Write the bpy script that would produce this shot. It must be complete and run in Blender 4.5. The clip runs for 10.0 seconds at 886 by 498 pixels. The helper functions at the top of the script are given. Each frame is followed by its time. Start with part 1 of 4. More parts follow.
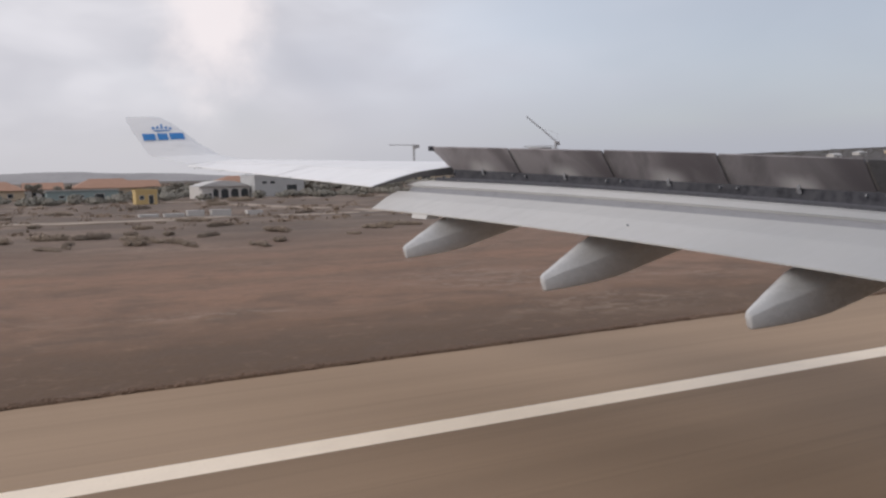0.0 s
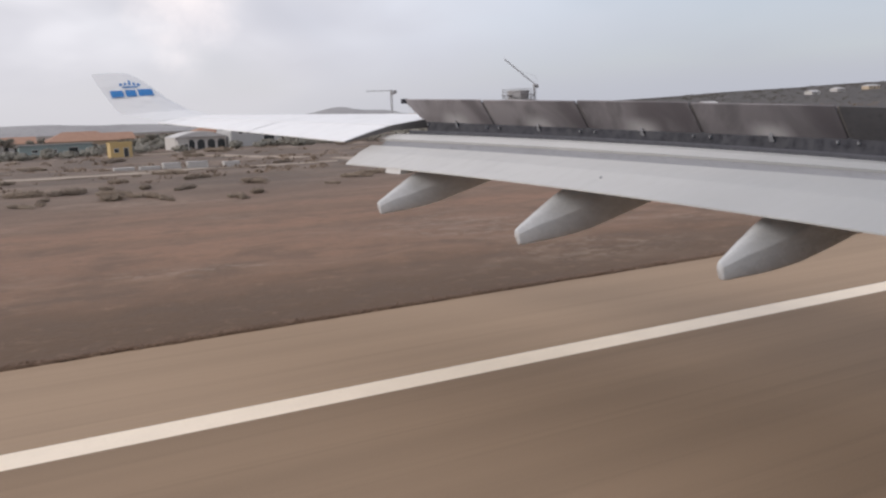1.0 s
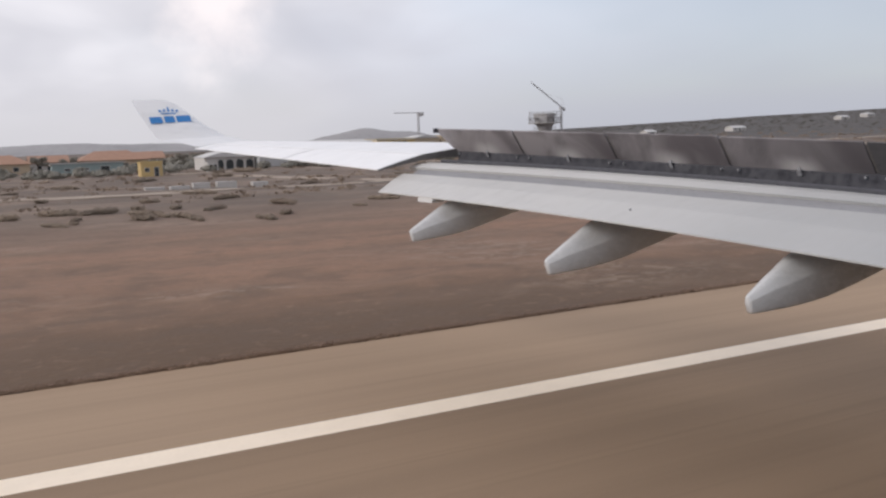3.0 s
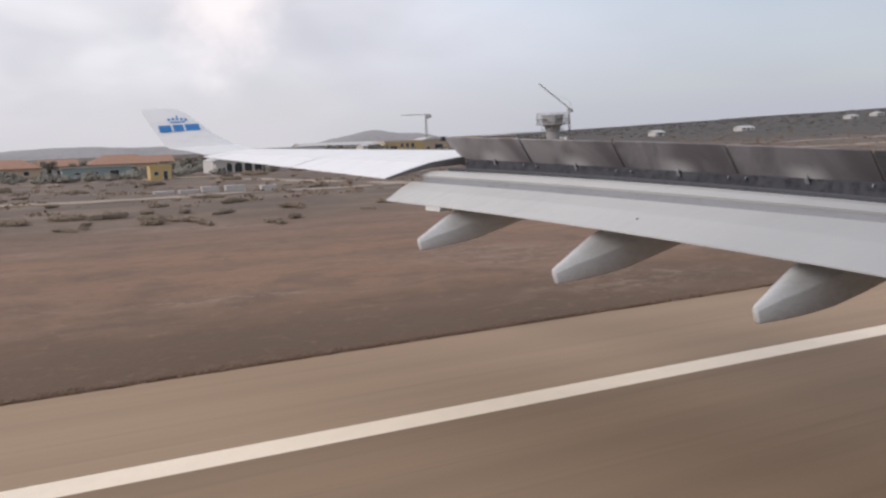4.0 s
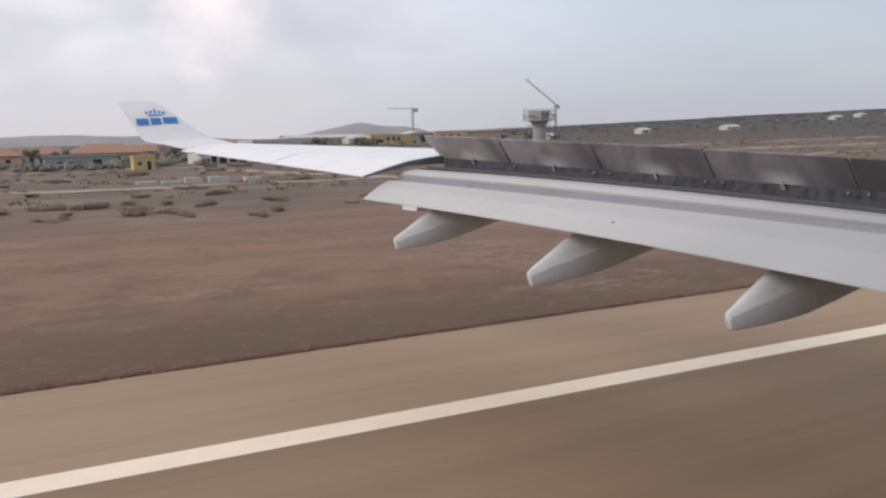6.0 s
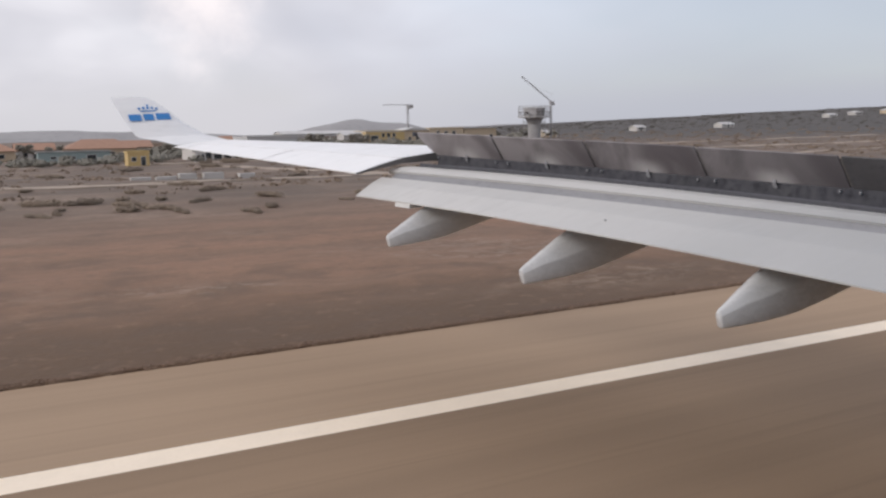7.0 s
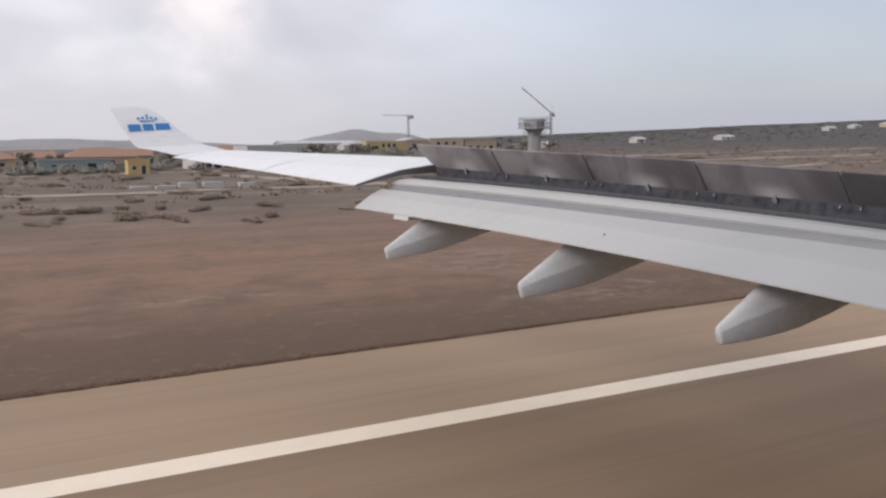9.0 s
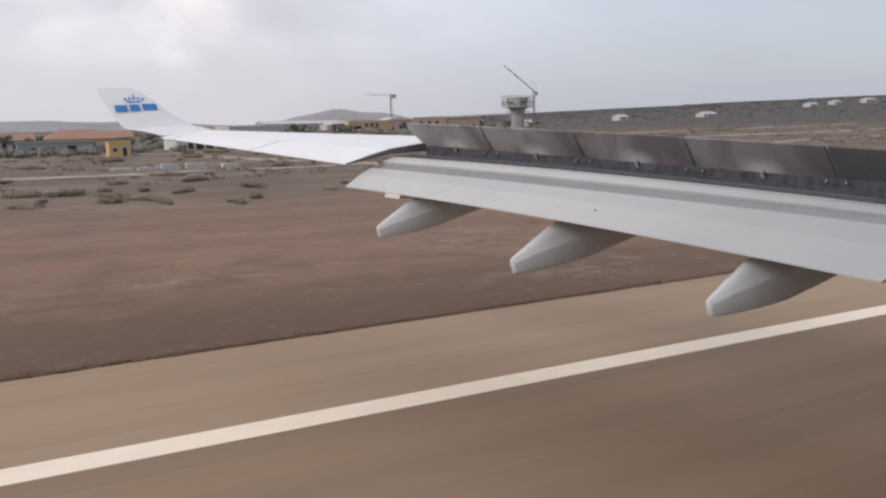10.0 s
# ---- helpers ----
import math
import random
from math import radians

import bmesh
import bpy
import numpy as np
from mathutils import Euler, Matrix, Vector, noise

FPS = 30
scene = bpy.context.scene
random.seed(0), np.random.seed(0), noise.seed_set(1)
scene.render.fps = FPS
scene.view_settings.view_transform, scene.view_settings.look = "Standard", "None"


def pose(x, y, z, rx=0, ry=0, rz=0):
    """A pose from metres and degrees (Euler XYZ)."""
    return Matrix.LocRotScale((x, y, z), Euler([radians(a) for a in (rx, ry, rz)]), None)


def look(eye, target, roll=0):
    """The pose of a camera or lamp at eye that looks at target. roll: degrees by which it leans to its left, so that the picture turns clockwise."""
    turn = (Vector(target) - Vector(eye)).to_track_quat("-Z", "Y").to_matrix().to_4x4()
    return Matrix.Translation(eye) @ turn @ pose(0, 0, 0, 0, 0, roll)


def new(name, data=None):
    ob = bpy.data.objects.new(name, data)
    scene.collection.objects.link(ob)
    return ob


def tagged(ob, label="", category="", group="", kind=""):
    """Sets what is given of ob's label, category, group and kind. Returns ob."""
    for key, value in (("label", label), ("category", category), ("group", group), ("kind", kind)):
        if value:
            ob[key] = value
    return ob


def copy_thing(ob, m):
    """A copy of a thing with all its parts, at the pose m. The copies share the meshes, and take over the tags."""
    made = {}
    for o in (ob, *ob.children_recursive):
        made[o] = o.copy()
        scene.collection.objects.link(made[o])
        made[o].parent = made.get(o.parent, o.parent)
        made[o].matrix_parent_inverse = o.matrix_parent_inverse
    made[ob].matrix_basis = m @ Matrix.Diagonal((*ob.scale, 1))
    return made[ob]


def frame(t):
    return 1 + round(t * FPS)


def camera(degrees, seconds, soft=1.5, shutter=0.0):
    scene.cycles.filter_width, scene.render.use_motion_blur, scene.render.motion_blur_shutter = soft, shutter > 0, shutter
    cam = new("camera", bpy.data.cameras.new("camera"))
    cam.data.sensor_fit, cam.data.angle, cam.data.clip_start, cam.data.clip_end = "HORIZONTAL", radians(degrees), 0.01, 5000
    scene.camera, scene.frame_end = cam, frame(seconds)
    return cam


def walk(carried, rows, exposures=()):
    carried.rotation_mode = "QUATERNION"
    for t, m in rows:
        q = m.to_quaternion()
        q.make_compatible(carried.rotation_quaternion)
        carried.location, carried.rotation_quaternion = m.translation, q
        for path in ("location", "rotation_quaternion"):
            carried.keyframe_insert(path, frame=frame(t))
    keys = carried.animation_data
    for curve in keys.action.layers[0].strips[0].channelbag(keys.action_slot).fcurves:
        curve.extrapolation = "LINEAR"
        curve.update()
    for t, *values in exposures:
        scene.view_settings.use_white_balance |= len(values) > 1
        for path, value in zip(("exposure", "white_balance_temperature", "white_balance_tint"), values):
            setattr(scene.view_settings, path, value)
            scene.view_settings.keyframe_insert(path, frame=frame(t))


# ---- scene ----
# X runs along the runway in the landing direction, Y away from the aircraft, Z up. The camera looks out over the wing.
cam = camera(53.91, 10.0, soft=2.4)
PATH = [  # seconds, x, y, z, yaw, pitch, roll
    (0, -0.060, 0.206, 5.772, -27.810, -4.835, -1.040),
    (0.2, -0.024, 0.188, 5.809, -28.281, -5.490, -1.315),
    (0.5, 0.030, 0.162, 5.865, -27.893, -6.272, -1.542),
    (0.8, 0.064, 0.181, 5.918, -29.167, -8.234, -2.323),
    (1, 0.087, 0.194, 5.953, -28.947, -8.444, -2.267),
    (1.2, 0.032, 0.144, 5.997, -28.273, -7.851, -2.343),
    (1.5, -0.050, 0.071, 6.062, -27.788, -7.620, -2.646),
    (1.8, -0.052, 0.036, 6.107, -27.036, -6.710, -2.898),
    (2, -0.054, 0.013, 6.137, -26.621, -6.369, -2.794),
    (2.2, -0.107, -0.003, 6.161, -26.742, -6.408, -2.888),
    (2.5, -0.187, -0.027, 6.196, -27.518, -6.029, -2.212),
    (2.8, -0.181, -0.030, 6.164, -26.639, -5.284, -1.425),
    (3, -0.176, -0.032, 6.143, -27.369, -6.987, -1.768),
    (3.2, -0.177, -0.042, 6.177, -27.452, -6.901, -1.997),
    (4.3, -0.182, -0.102, 6.361, -26.706, -6.878, -2.080),
    (4.5, -0.182, -0.113, 6.395, -27.691, -6.923, -2.164),
    (4.7, -0.089, -0.075, 6.376, -28.172, -6.852, -2.055),
    (5, 0.051, -0.018, 6.349, -25.410, -6.378, -1.836),
    (5.3, 0.038, -0.038, 6.384, -26.427, -7.359, -1.604),
    (5.5, 0.030, -0.051, 6.408, -25.418, -6.740, -1.367),
    (5.7, 0.039, -0.054, 6.410, -27.207, -7.531, -1.743),
    (6.8, 0.092, -0.069, 6.420, -28.087, -6.714, -0.824),
    (7, 0.101, -0.072, 6.422, -28.117, -7.514, -0.981),
    (7.2, 0.086, -0.058, 6.403, -30.864, -9.053, -1.462),
    (7.5, 0.063, -0.037, 6.374, -28.958, -9.077, -2.264),
    (7.8, 0.057, -0.054, 6.417, -29.802, -10.493, -1.904),
    (8, 0.052, -0.065, 6.445, -30.013, -9.955, -1.995),
    (8.2, 0.098, -0.025, 6.422, -30.653, -10.292, -2.203),
    (8.5, 0.166, 0.035, 6.386, -28.235, -7.385, -0.900),
    (8.8, 0.161, 0.004, 6.433, -28.426, -6.946, -0.527),
    (9, 0.157, -0.017, 6.464, -28.155, -6.834, -0.602),
    (9.2, 0.121, -0.030, 6.446, -28.628, -7.634, -1.002),
    (9.5, 0.067, -0.048, 6.420, -28.433, -7.206, -1.249),
    (9.8, -0.012, -0.061, 6.434, -28.748, -7.627, -1.271),
    (10, -0.065, -0.070, 6.443, -29.204, -8.192, -1.054),
]
walk(cam, [(t, pose(x, y, z, 90 + p, 0, w) @ pose(0, 0, 0, 0, 0, r)) for t, x, y, z, w, p, r in PATH],
     exposures=[(0, -0.02, 6475, 12), (0.7, 0.17, 6475, 12), (10, 0.17, 6475, 12)])

# ---- sky and sun: a hazy, mostly overcast day ----
SUN_EL, SUN_AZ = radians(28), radians(-88)      # azimuth from +Y towards +X
world = bpy.data.worlds.new("sky")
scene.world = world
world.use_nodes = True


def node(tree, kind, ins=None, **props):
    n = tree.nodes.new(kind)
    for k, v in props.items():
        if k == "blend":
            n.blend_type = v
        elif k == "op":
            n.operation = v
        elif k == "dtype":
            n.data_type = v
        elif k == "interp":
            n.interpolation_type = v
    for k, v in (ins or {}).items():
        if isinstance(v, bpy.types.NodeSocket):
            tree.links.new(v, n.inputs[k])
        else:
            n.inputs[k].default_value = v
    return n


def mixc(tree, fac, a, b, blend="MIX"):
    n = node(tree, "ShaderNodeMix", dtype="RGBA", blend=blend)
    for i, v in ((0, fac), (6, a), (7, b)):
        if isinstance(v, bpy.types.NodeSocket):
            tree.links.new(v, n.inputs[i])
        elif i == 0:
            n.inputs[0].default_value = v
        else:
            n.inputs[i].default_value = (*v, 1)
    return n.outputs[2]


def math_node(tree, op, a, b=0.0, c=0.0):
    n = node(tree, "ShaderNodeMath", op=op)
    for i, v in enumerate((a, b, c)):
        if isinstance(v, bpy.types.NodeSocket):
            tree.links.new(v, n.inputs[i])
        else:
            n.inputs[i].default_value = v
    return n.outputs[0]


def ramp(tree, value, lo, hi, a=0.0, b=1.0):
    n = node(tree, "ShaderNodeMapRange", {"Value": value, "From Min": lo, "From Max": hi, "To Min": a, "To Max": b}, interp="SMOOTHSTEP")
    return n.outputs[0]


def noise_tex(tree, vec, scale, detail=4.0, rough=0.55, dist=0.0):
    n = node(tree, "ShaderNodeTexNoise", {"Vector": vec, "Scale": scale, "Detail": detail, "Roughness": rough, "Distortion": dist})
    return n.outputs["Fac"]


def scaled(tree, vec, sx, sy, sz):
    n = node(tree, "ShaderNodeVectorMath", {0: vec, 1: (sx, sy, sz)}, op="MULTIPLY")
    return n.outputs[0]


wt = world.node_tree
wt.nodes.clear()
way = node(wt, "ShaderNodeTexCoord").outputs["Generated"]
sky = node(wt, "ShaderNodeTexSky")
sky.sky_type, sky.sun_disc, sky.sun_elevation, sky.sun_rotation = "NISHITA", False, SUN_EL, SUN_AZ
sky.dust_density, sky.air_density = 0.8, 1.0
blue = node(wt, "ShaderNodeVectorMath", {0: sky.outputs[0], 1: (0.10, 0.10, 0.10)}, op="MULTIPLY").outputs[0]
flat = scaled(wt, way, 1.0, 1.0, 2.4)
broad = noise_tex(wt, flat, 2.3, 3.0, 0.45, 0.3)
small = noise_tex(wt, flat, 6.0, 3.0, 0.5, 0.3)
xyz = node(wt, "ShaderNodeSeparateXYZ", {0: way})
cover = math_node(wt, "ADD", broad, math_node(wt, "MULTIPLY", xyz.outputs[0], -0.42))
cover = ramp(wt, cover, 0.06, 0.40, 0.74, 1.0)
cover = math_node(wt, "MAXIMUM", cover, ramp(wt, xyz.outputs[2], 0.16, 0.02))
grey = mixc(wt, ramp(wt, small, 0.30, 0.70), (0.62, 0.622, 0.665), (0.765, 0.762, 0.80))
grey = mixc(wt, ramp(wt, broad, 0.47, 0.66), grey, (0.53, 0.535, 0.585))
low = mixc(wt, ramp(wt, xyz.outputs[2], 0.0, 0.11), (0.59, 0.585, 0.61), grey)
thin = mixc(wt, ramp(wt, xyz.outputs[2], 0.0, 0.16), (0.45, 0.465, 0.51), (0.68, 0.73, 0.82))
thin = mixc(wt, ramp(wt, xyz.outputs[0], 0.45, 0.8, 0, 0.7), thin, (0.40, 0.427, 0.487))
low = mixc(wt, ramp(wt, math_node(wt, "ADD", xyz.outputs[0], math_node(wt, "MULTIPLY", math_node(wt, "SUBTRACT", small, 0.5), 0.25)), 0.22, 0.62, 0, 0.85), low, thin)
veil = mixc(wt, cover, blue, low)
# one bright, faintly pink towering cloud
puff_dir = Vector((math.sin(radians(13.4)), math.cos(radians(13.4)), math.tan(radians(10.5)))).normalized()
off = node(wt, "ShaderNodeVectorMath", {0: way, 1: tuple(puff_dir)}, op="SUBTRACT").outputs[0]
off = scaled(wt, off, 1.0, 1.0, 0.55)
dist = node(wt, "ShaderNodeVectorMath", {0: off}, op="LENGTH").outputs["Value"]
dist = math_node(wt, "ADD", dist, math_node(wt, "MULTIPLY", math_node(wt, "SUBTRACT", noise_tex(wt, way, 16.0, 4.0), 0.5), 0.075))
veil = mixc(wt, ramp(wt, dist, 0.075, 0.02, 0.0, 0.9), veil, (0.93, 0.87, 0.87))
back = node(wt, "ShaderNodeBackground", {"Color": veil, "Strength": 1.0})
wout = node(wt, "ShaderNodeOutputWorld", {"Surface": back.outputs[0]})

sun = new("sun", bpy.data.lights.new("sun", "SUN"))
sun.data.energy, sun.data.angle, sun.data.color = 1.7, radians(20), (1.0, 0.95, 0.89)
sun.matrix_world = look((math.sin(SUN_AZ) * 90 * math.cos(SUN_EL), math.cos(SUN_AZ) * 90 * math.cos(SUN_EL), 90 * math.sin(SUN_EL)), (0, 0, 0))


# ---- materials ----
def material(name, rough=0.7, metal=0.0):
    m = bpy.data.materials.new(name)
    m.use_nodes = True
    t = m.node_tree
    b = t.nodes["Principled BSDF"]
    b.inputs["Roughness"].default_value, b.inputs["Metallic"].default_value = rough, metal
    pos = node(t, "ShaderNodeNewGeometry").outputs["Position"]
    return m, t, b, pos


def bump(t, b, height, strength, distance):
    n = node(t, "ShaderNodeBump", {"Strength": strength, "Distance": distance, "Height": height})
    t.links.new(n.outputs[0], b.inputs["Normal"])


def painted(name, col, rough=0.5, metal=0.0, wear=0.12, scale=1.5, stretch=(1, 1, 1)):
    """Paint or sheet with soft dirt at two scales."""
    m, t, b, pos = material(name, rough, metal)
    p = scaled(t, pos, *stretch)
    n1, n2 = noise_tex(t, p, scale, 4), noise_tex(t, p, scale * 9, 3)
    dark = tuple(c * (1 - 2.4 * wear) for c in col)
    c = mixc(t, ramp(t, n1, 0.36, 0.72), col, tuple(0.5 * a + 0.5 * d for a, d in zip(col, dark)))
    c = mixc(t, ramp(t, n2, 0.5, 0.85), c, dark)
    t.links.new(c, b.inputs["Base Color"])
    r = ramp(t, n2, 0.3, 0.8, rough * 0.85, min(1.0, rough * 1.25))
    t.links.new(r, b.inputs["Roughness"])
    bump(t, b, n2, 0.08, 0.01)
    return m


M_WING = painted("wing_paint", (0.805, 0.805, 0.815), 0.42, wear=0.05, scale=0.5, stretch=(0.25, 1.4, 1))
M_STRIP = painted("flap_strip_grey", (0.238, 0.238, 0.251), 0.5, wear=0.10, scale=1.2, stretch=(1, 0.6, 1))
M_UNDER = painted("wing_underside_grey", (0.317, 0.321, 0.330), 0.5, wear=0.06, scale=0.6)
# dark grey of the shroud, with the bay's shade mixed in
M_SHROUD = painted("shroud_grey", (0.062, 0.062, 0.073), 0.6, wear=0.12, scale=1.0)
# grey-brown of shade, for the wing's end plate and the panel slots
M_SHADE = painted("grey_brown_shade", (0.114, 0.106, 0.101), 0.7, wear=0.1, scale=2)
M_DARK_PANEL = painted("dark_panel", (0.092, 0.088, 0.092), 0.65, wear=0.15, scale=1.0)
# near-black that holds the bay's recess shade; also on small dark fittings
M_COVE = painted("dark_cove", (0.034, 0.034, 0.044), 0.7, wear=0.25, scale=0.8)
M_FAIR = painted("fairing_paint", (0.54, 0.544, 0.55), 0.27, wear=0.05, scale=1.0, stretch=(0.5, 1, 1))
M_STEEL = painted("bare_metal", (0.528, 0.528, 0.546), 0.35, 0.6, wear=0.1, scale=4)
M_BLUE = painted("blue_marking", (0.030, 0.195, 0.50), 0.4, wear=0.03)
M_WHITE = painted("white_fuselage", (0.660, 0.660, 0.669), 0.4, wear=0.04)
M_BODY = painted("pale_blue_fuselage", (0.16, 0.40, 0.58), 0.4, wear=0.04)
M_RUBBER = painted("tyre_rubber", (0.026, 0.026, 0.026), 0.85, wear=0.1)


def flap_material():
    """Pale grey paint, with the inboard shading mixed into the colour."""
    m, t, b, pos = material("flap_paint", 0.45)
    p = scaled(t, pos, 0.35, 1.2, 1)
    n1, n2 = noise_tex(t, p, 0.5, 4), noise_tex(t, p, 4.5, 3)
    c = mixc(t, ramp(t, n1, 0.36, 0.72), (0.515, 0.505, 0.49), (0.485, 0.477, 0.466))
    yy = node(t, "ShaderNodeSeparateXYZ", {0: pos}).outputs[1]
    # painted shade deepens towards the fuselage, with an uneven edge
    shade_y = math_node(t, "ADD", yy, math_node(t, "MULTIPLY", math_node(t, "SUBTRACT", n1, 0.5), 6.0))
    c = mixc(t, ramp(t, shade_y, 15.0, 7.0, 0, 0.85), c, (0.35, 0.352, 0.352))
    c = mixc(t, ramp(t, n2, 0.5, 0.85, 0, 0.5), c, (0.44, 0.435, 0.425))
    t.links.new(c, b.inputs["Base Color"])
    t.links.new(ramp(t, n2, 0.3, 0.8, 0.38, 0.56), b.inputs["Roughness"])
    bump(t, b, n2, 0.06, 0.01)
    return m


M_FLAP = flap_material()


def spoiler_material():
    m, t, b, pos = material("spoiler_underside", 0.6)
    stain = noise_tex(t, scaled(t, pos, 0.5, 0.9, 0.6), 1.0, 5, 0.6, 0.5)
    fine = noise_tex(t, scaled(t, pos, 1, 1.6, 1.2), 2.6, 4)
    c = mixc(t, ramp(t, stain, 0.42, 0.68), (0.275, 0.253, 0.258), (0.150, 0.137, 0.142))
    c = mixc(t, ramp(t, fine, 0.5, 0.8, 0, 0.4), c, (0.20, 0.181, 0.187))
    yy = node(t, "ShaderNodeSeparateXYZ", {0: pos}).outputs[1]
    warp = math_node(t, "MULTIPLY", math_node(t, "SUBTRACT", stain, 0.5), 2.2)
    zz = node(t, "ShaderNodeSeparateXYZ", {0: pos}).outputs[2]
    up = math_node(t, "SUBTRACT", zz, math_node(t, "ADD", math_node(t, "MULTIPLY", yy, 0.0654), 4.66))
    for at, wide, amount in ((13.5, 0.6, 0.75), (12.95, 0.25, 0.5), (15.2, 0.28, 0.3), (10.5, 0.35, 0.3)):   # soot patches
        d = math_node(t, "ABSOLUTE", math_node(t, "SUBTRACT", math_node(t, "ADD", yy, warp), at))
        c = mixc(t, ramp(t, d, wide, wide * 0.2, 0, amount), c, (0.100, 0.086, 0.092))
    slant = math_node(t, "SUBTRACT", yy, math_node(t, "MULTIPLY", up, 0.45))
    slant = math_node(t, "ADD", slant, math_node(t, "MULTIPLY", math_node(t, "SUBTRACT", fine, 0.5), 0.25))
    for seam in (17.23, 14.97, 12.65, 10.18):      # slanted shadow beside each joint, painted as a dark band
        d = math_node(t, "ABSOLUTE", math_node(t, "SUBTRACT", slant, seam + 0.1))
        c = mixc(t, ramp(t, d, 0.34, 0.04, 0, 0.7), c, (0.105, 0.092, 0.098))
    c = mixc(t, ramp(t, math_node(t, "ADD", yy, warp), 15.0, 8.8, 0, 0.62), c, (0.095, 0.086, 0.092))   # inboard shading put into the colour
    low_ = ramp(t, math_node(t, "ADD", up, math_node(t, "MULTIPLY", math_node(t, "SUBTRACT", fine, 0.5), 0.1)), 0.34, 0.03)
    for ym in (18.2, 16.1, 13.81, 11.42, 8.84):      # pale sheen low on each panel round its actuator, painted in
        d = math_node(t, "ABSOLUTE", math_node(t, "SUBTRACT", math_node(t, "ADD", yy, math_node(t, "MULTIPLY", math_node(t, "SUBTRACT", fine, 0.5), 0.12)), ym))
        c = mixc(t, math_node(t, "MULTIPLY", low_, ramp(t, d, 0.5, 0.03, 0, 0.8)), c, (0.56, 0.535, 0.53))
    t.links.new(c, b.inputs["Base Color"])
    bump(t, b, fine, 0.1, 0.01)
    return m


M_SPOIL = spoiler_material()


def tarmac(name, col, streak, marks):
    """Worn tarmac: long faint wear along the runway, tyre rubber and cross stains."""
    m, t, b, pos = material(name, 0.88)
    long1 = noise_tex(t, scaled(t, pos, 0.012, 0.55, 1), 1.0, 4, 0.6)
    long2 = noise_tex(t, scaled(t, pos, 0.05, 2.6, 1), 1.0, 3, 0.6)
    patch = noise_tex(t, scaled(t, pos, 0.05, 0.09, 1), 1.0, 4, 0.6, 0.8)
    grain = noise_tex(t, pos, 30.0, 2)
    c = mixc(t, ramp(t, long1, 0.35, 0.68), tuple(x * (1 + streak) for x in col), tuple(x * (1 - streak) for x in col))
    c = mixc(t, ramp(t, long2, 0.5, 0.75, 0, 0.45), c, tuple(x * 0.66 for x in col))
    c = mixc(t, ramp(t, patch, 0.54, 0.72, 0, marks), c, tuple(x * 0.45 for x in col))
    c = mixc(t, ramp(t, grain, 0.35, 0.75, 0, 0.3), c, tuple(x * 1.25 for x in col))
    t.links.new(c, b.inputs["Base Color"])
    bump(t, b, grain, 0.25, 0.01)
    return m


M_RUNWAY = tarmac("runway_asphalt", (0.251, 0.171, 0.109), 0.09, 0.4)
M_SHOULDER = tarmac("shoulder_asphalt", (0.321, 0.226, 0.150), 0.08, 0.25)
M_APRON = tarmac("taxiway_concrete", (0.370, 0.317, 0.264), 0.06, 0.15)
M_MARK = tarmac("rubber_marked_asphalt", (0.097, 0.075, 0.057), 0.1, 0.3)
M_LINE = painted("marking_white", (0.874, 0.752, 0.606), 0.7, wear=0.04, scale=1.2)
M_YELLOW_LINE = painted("marking_yellow", (0.546, 0.422, 0.141), 0.7, wear=0.1, scale=1.2)


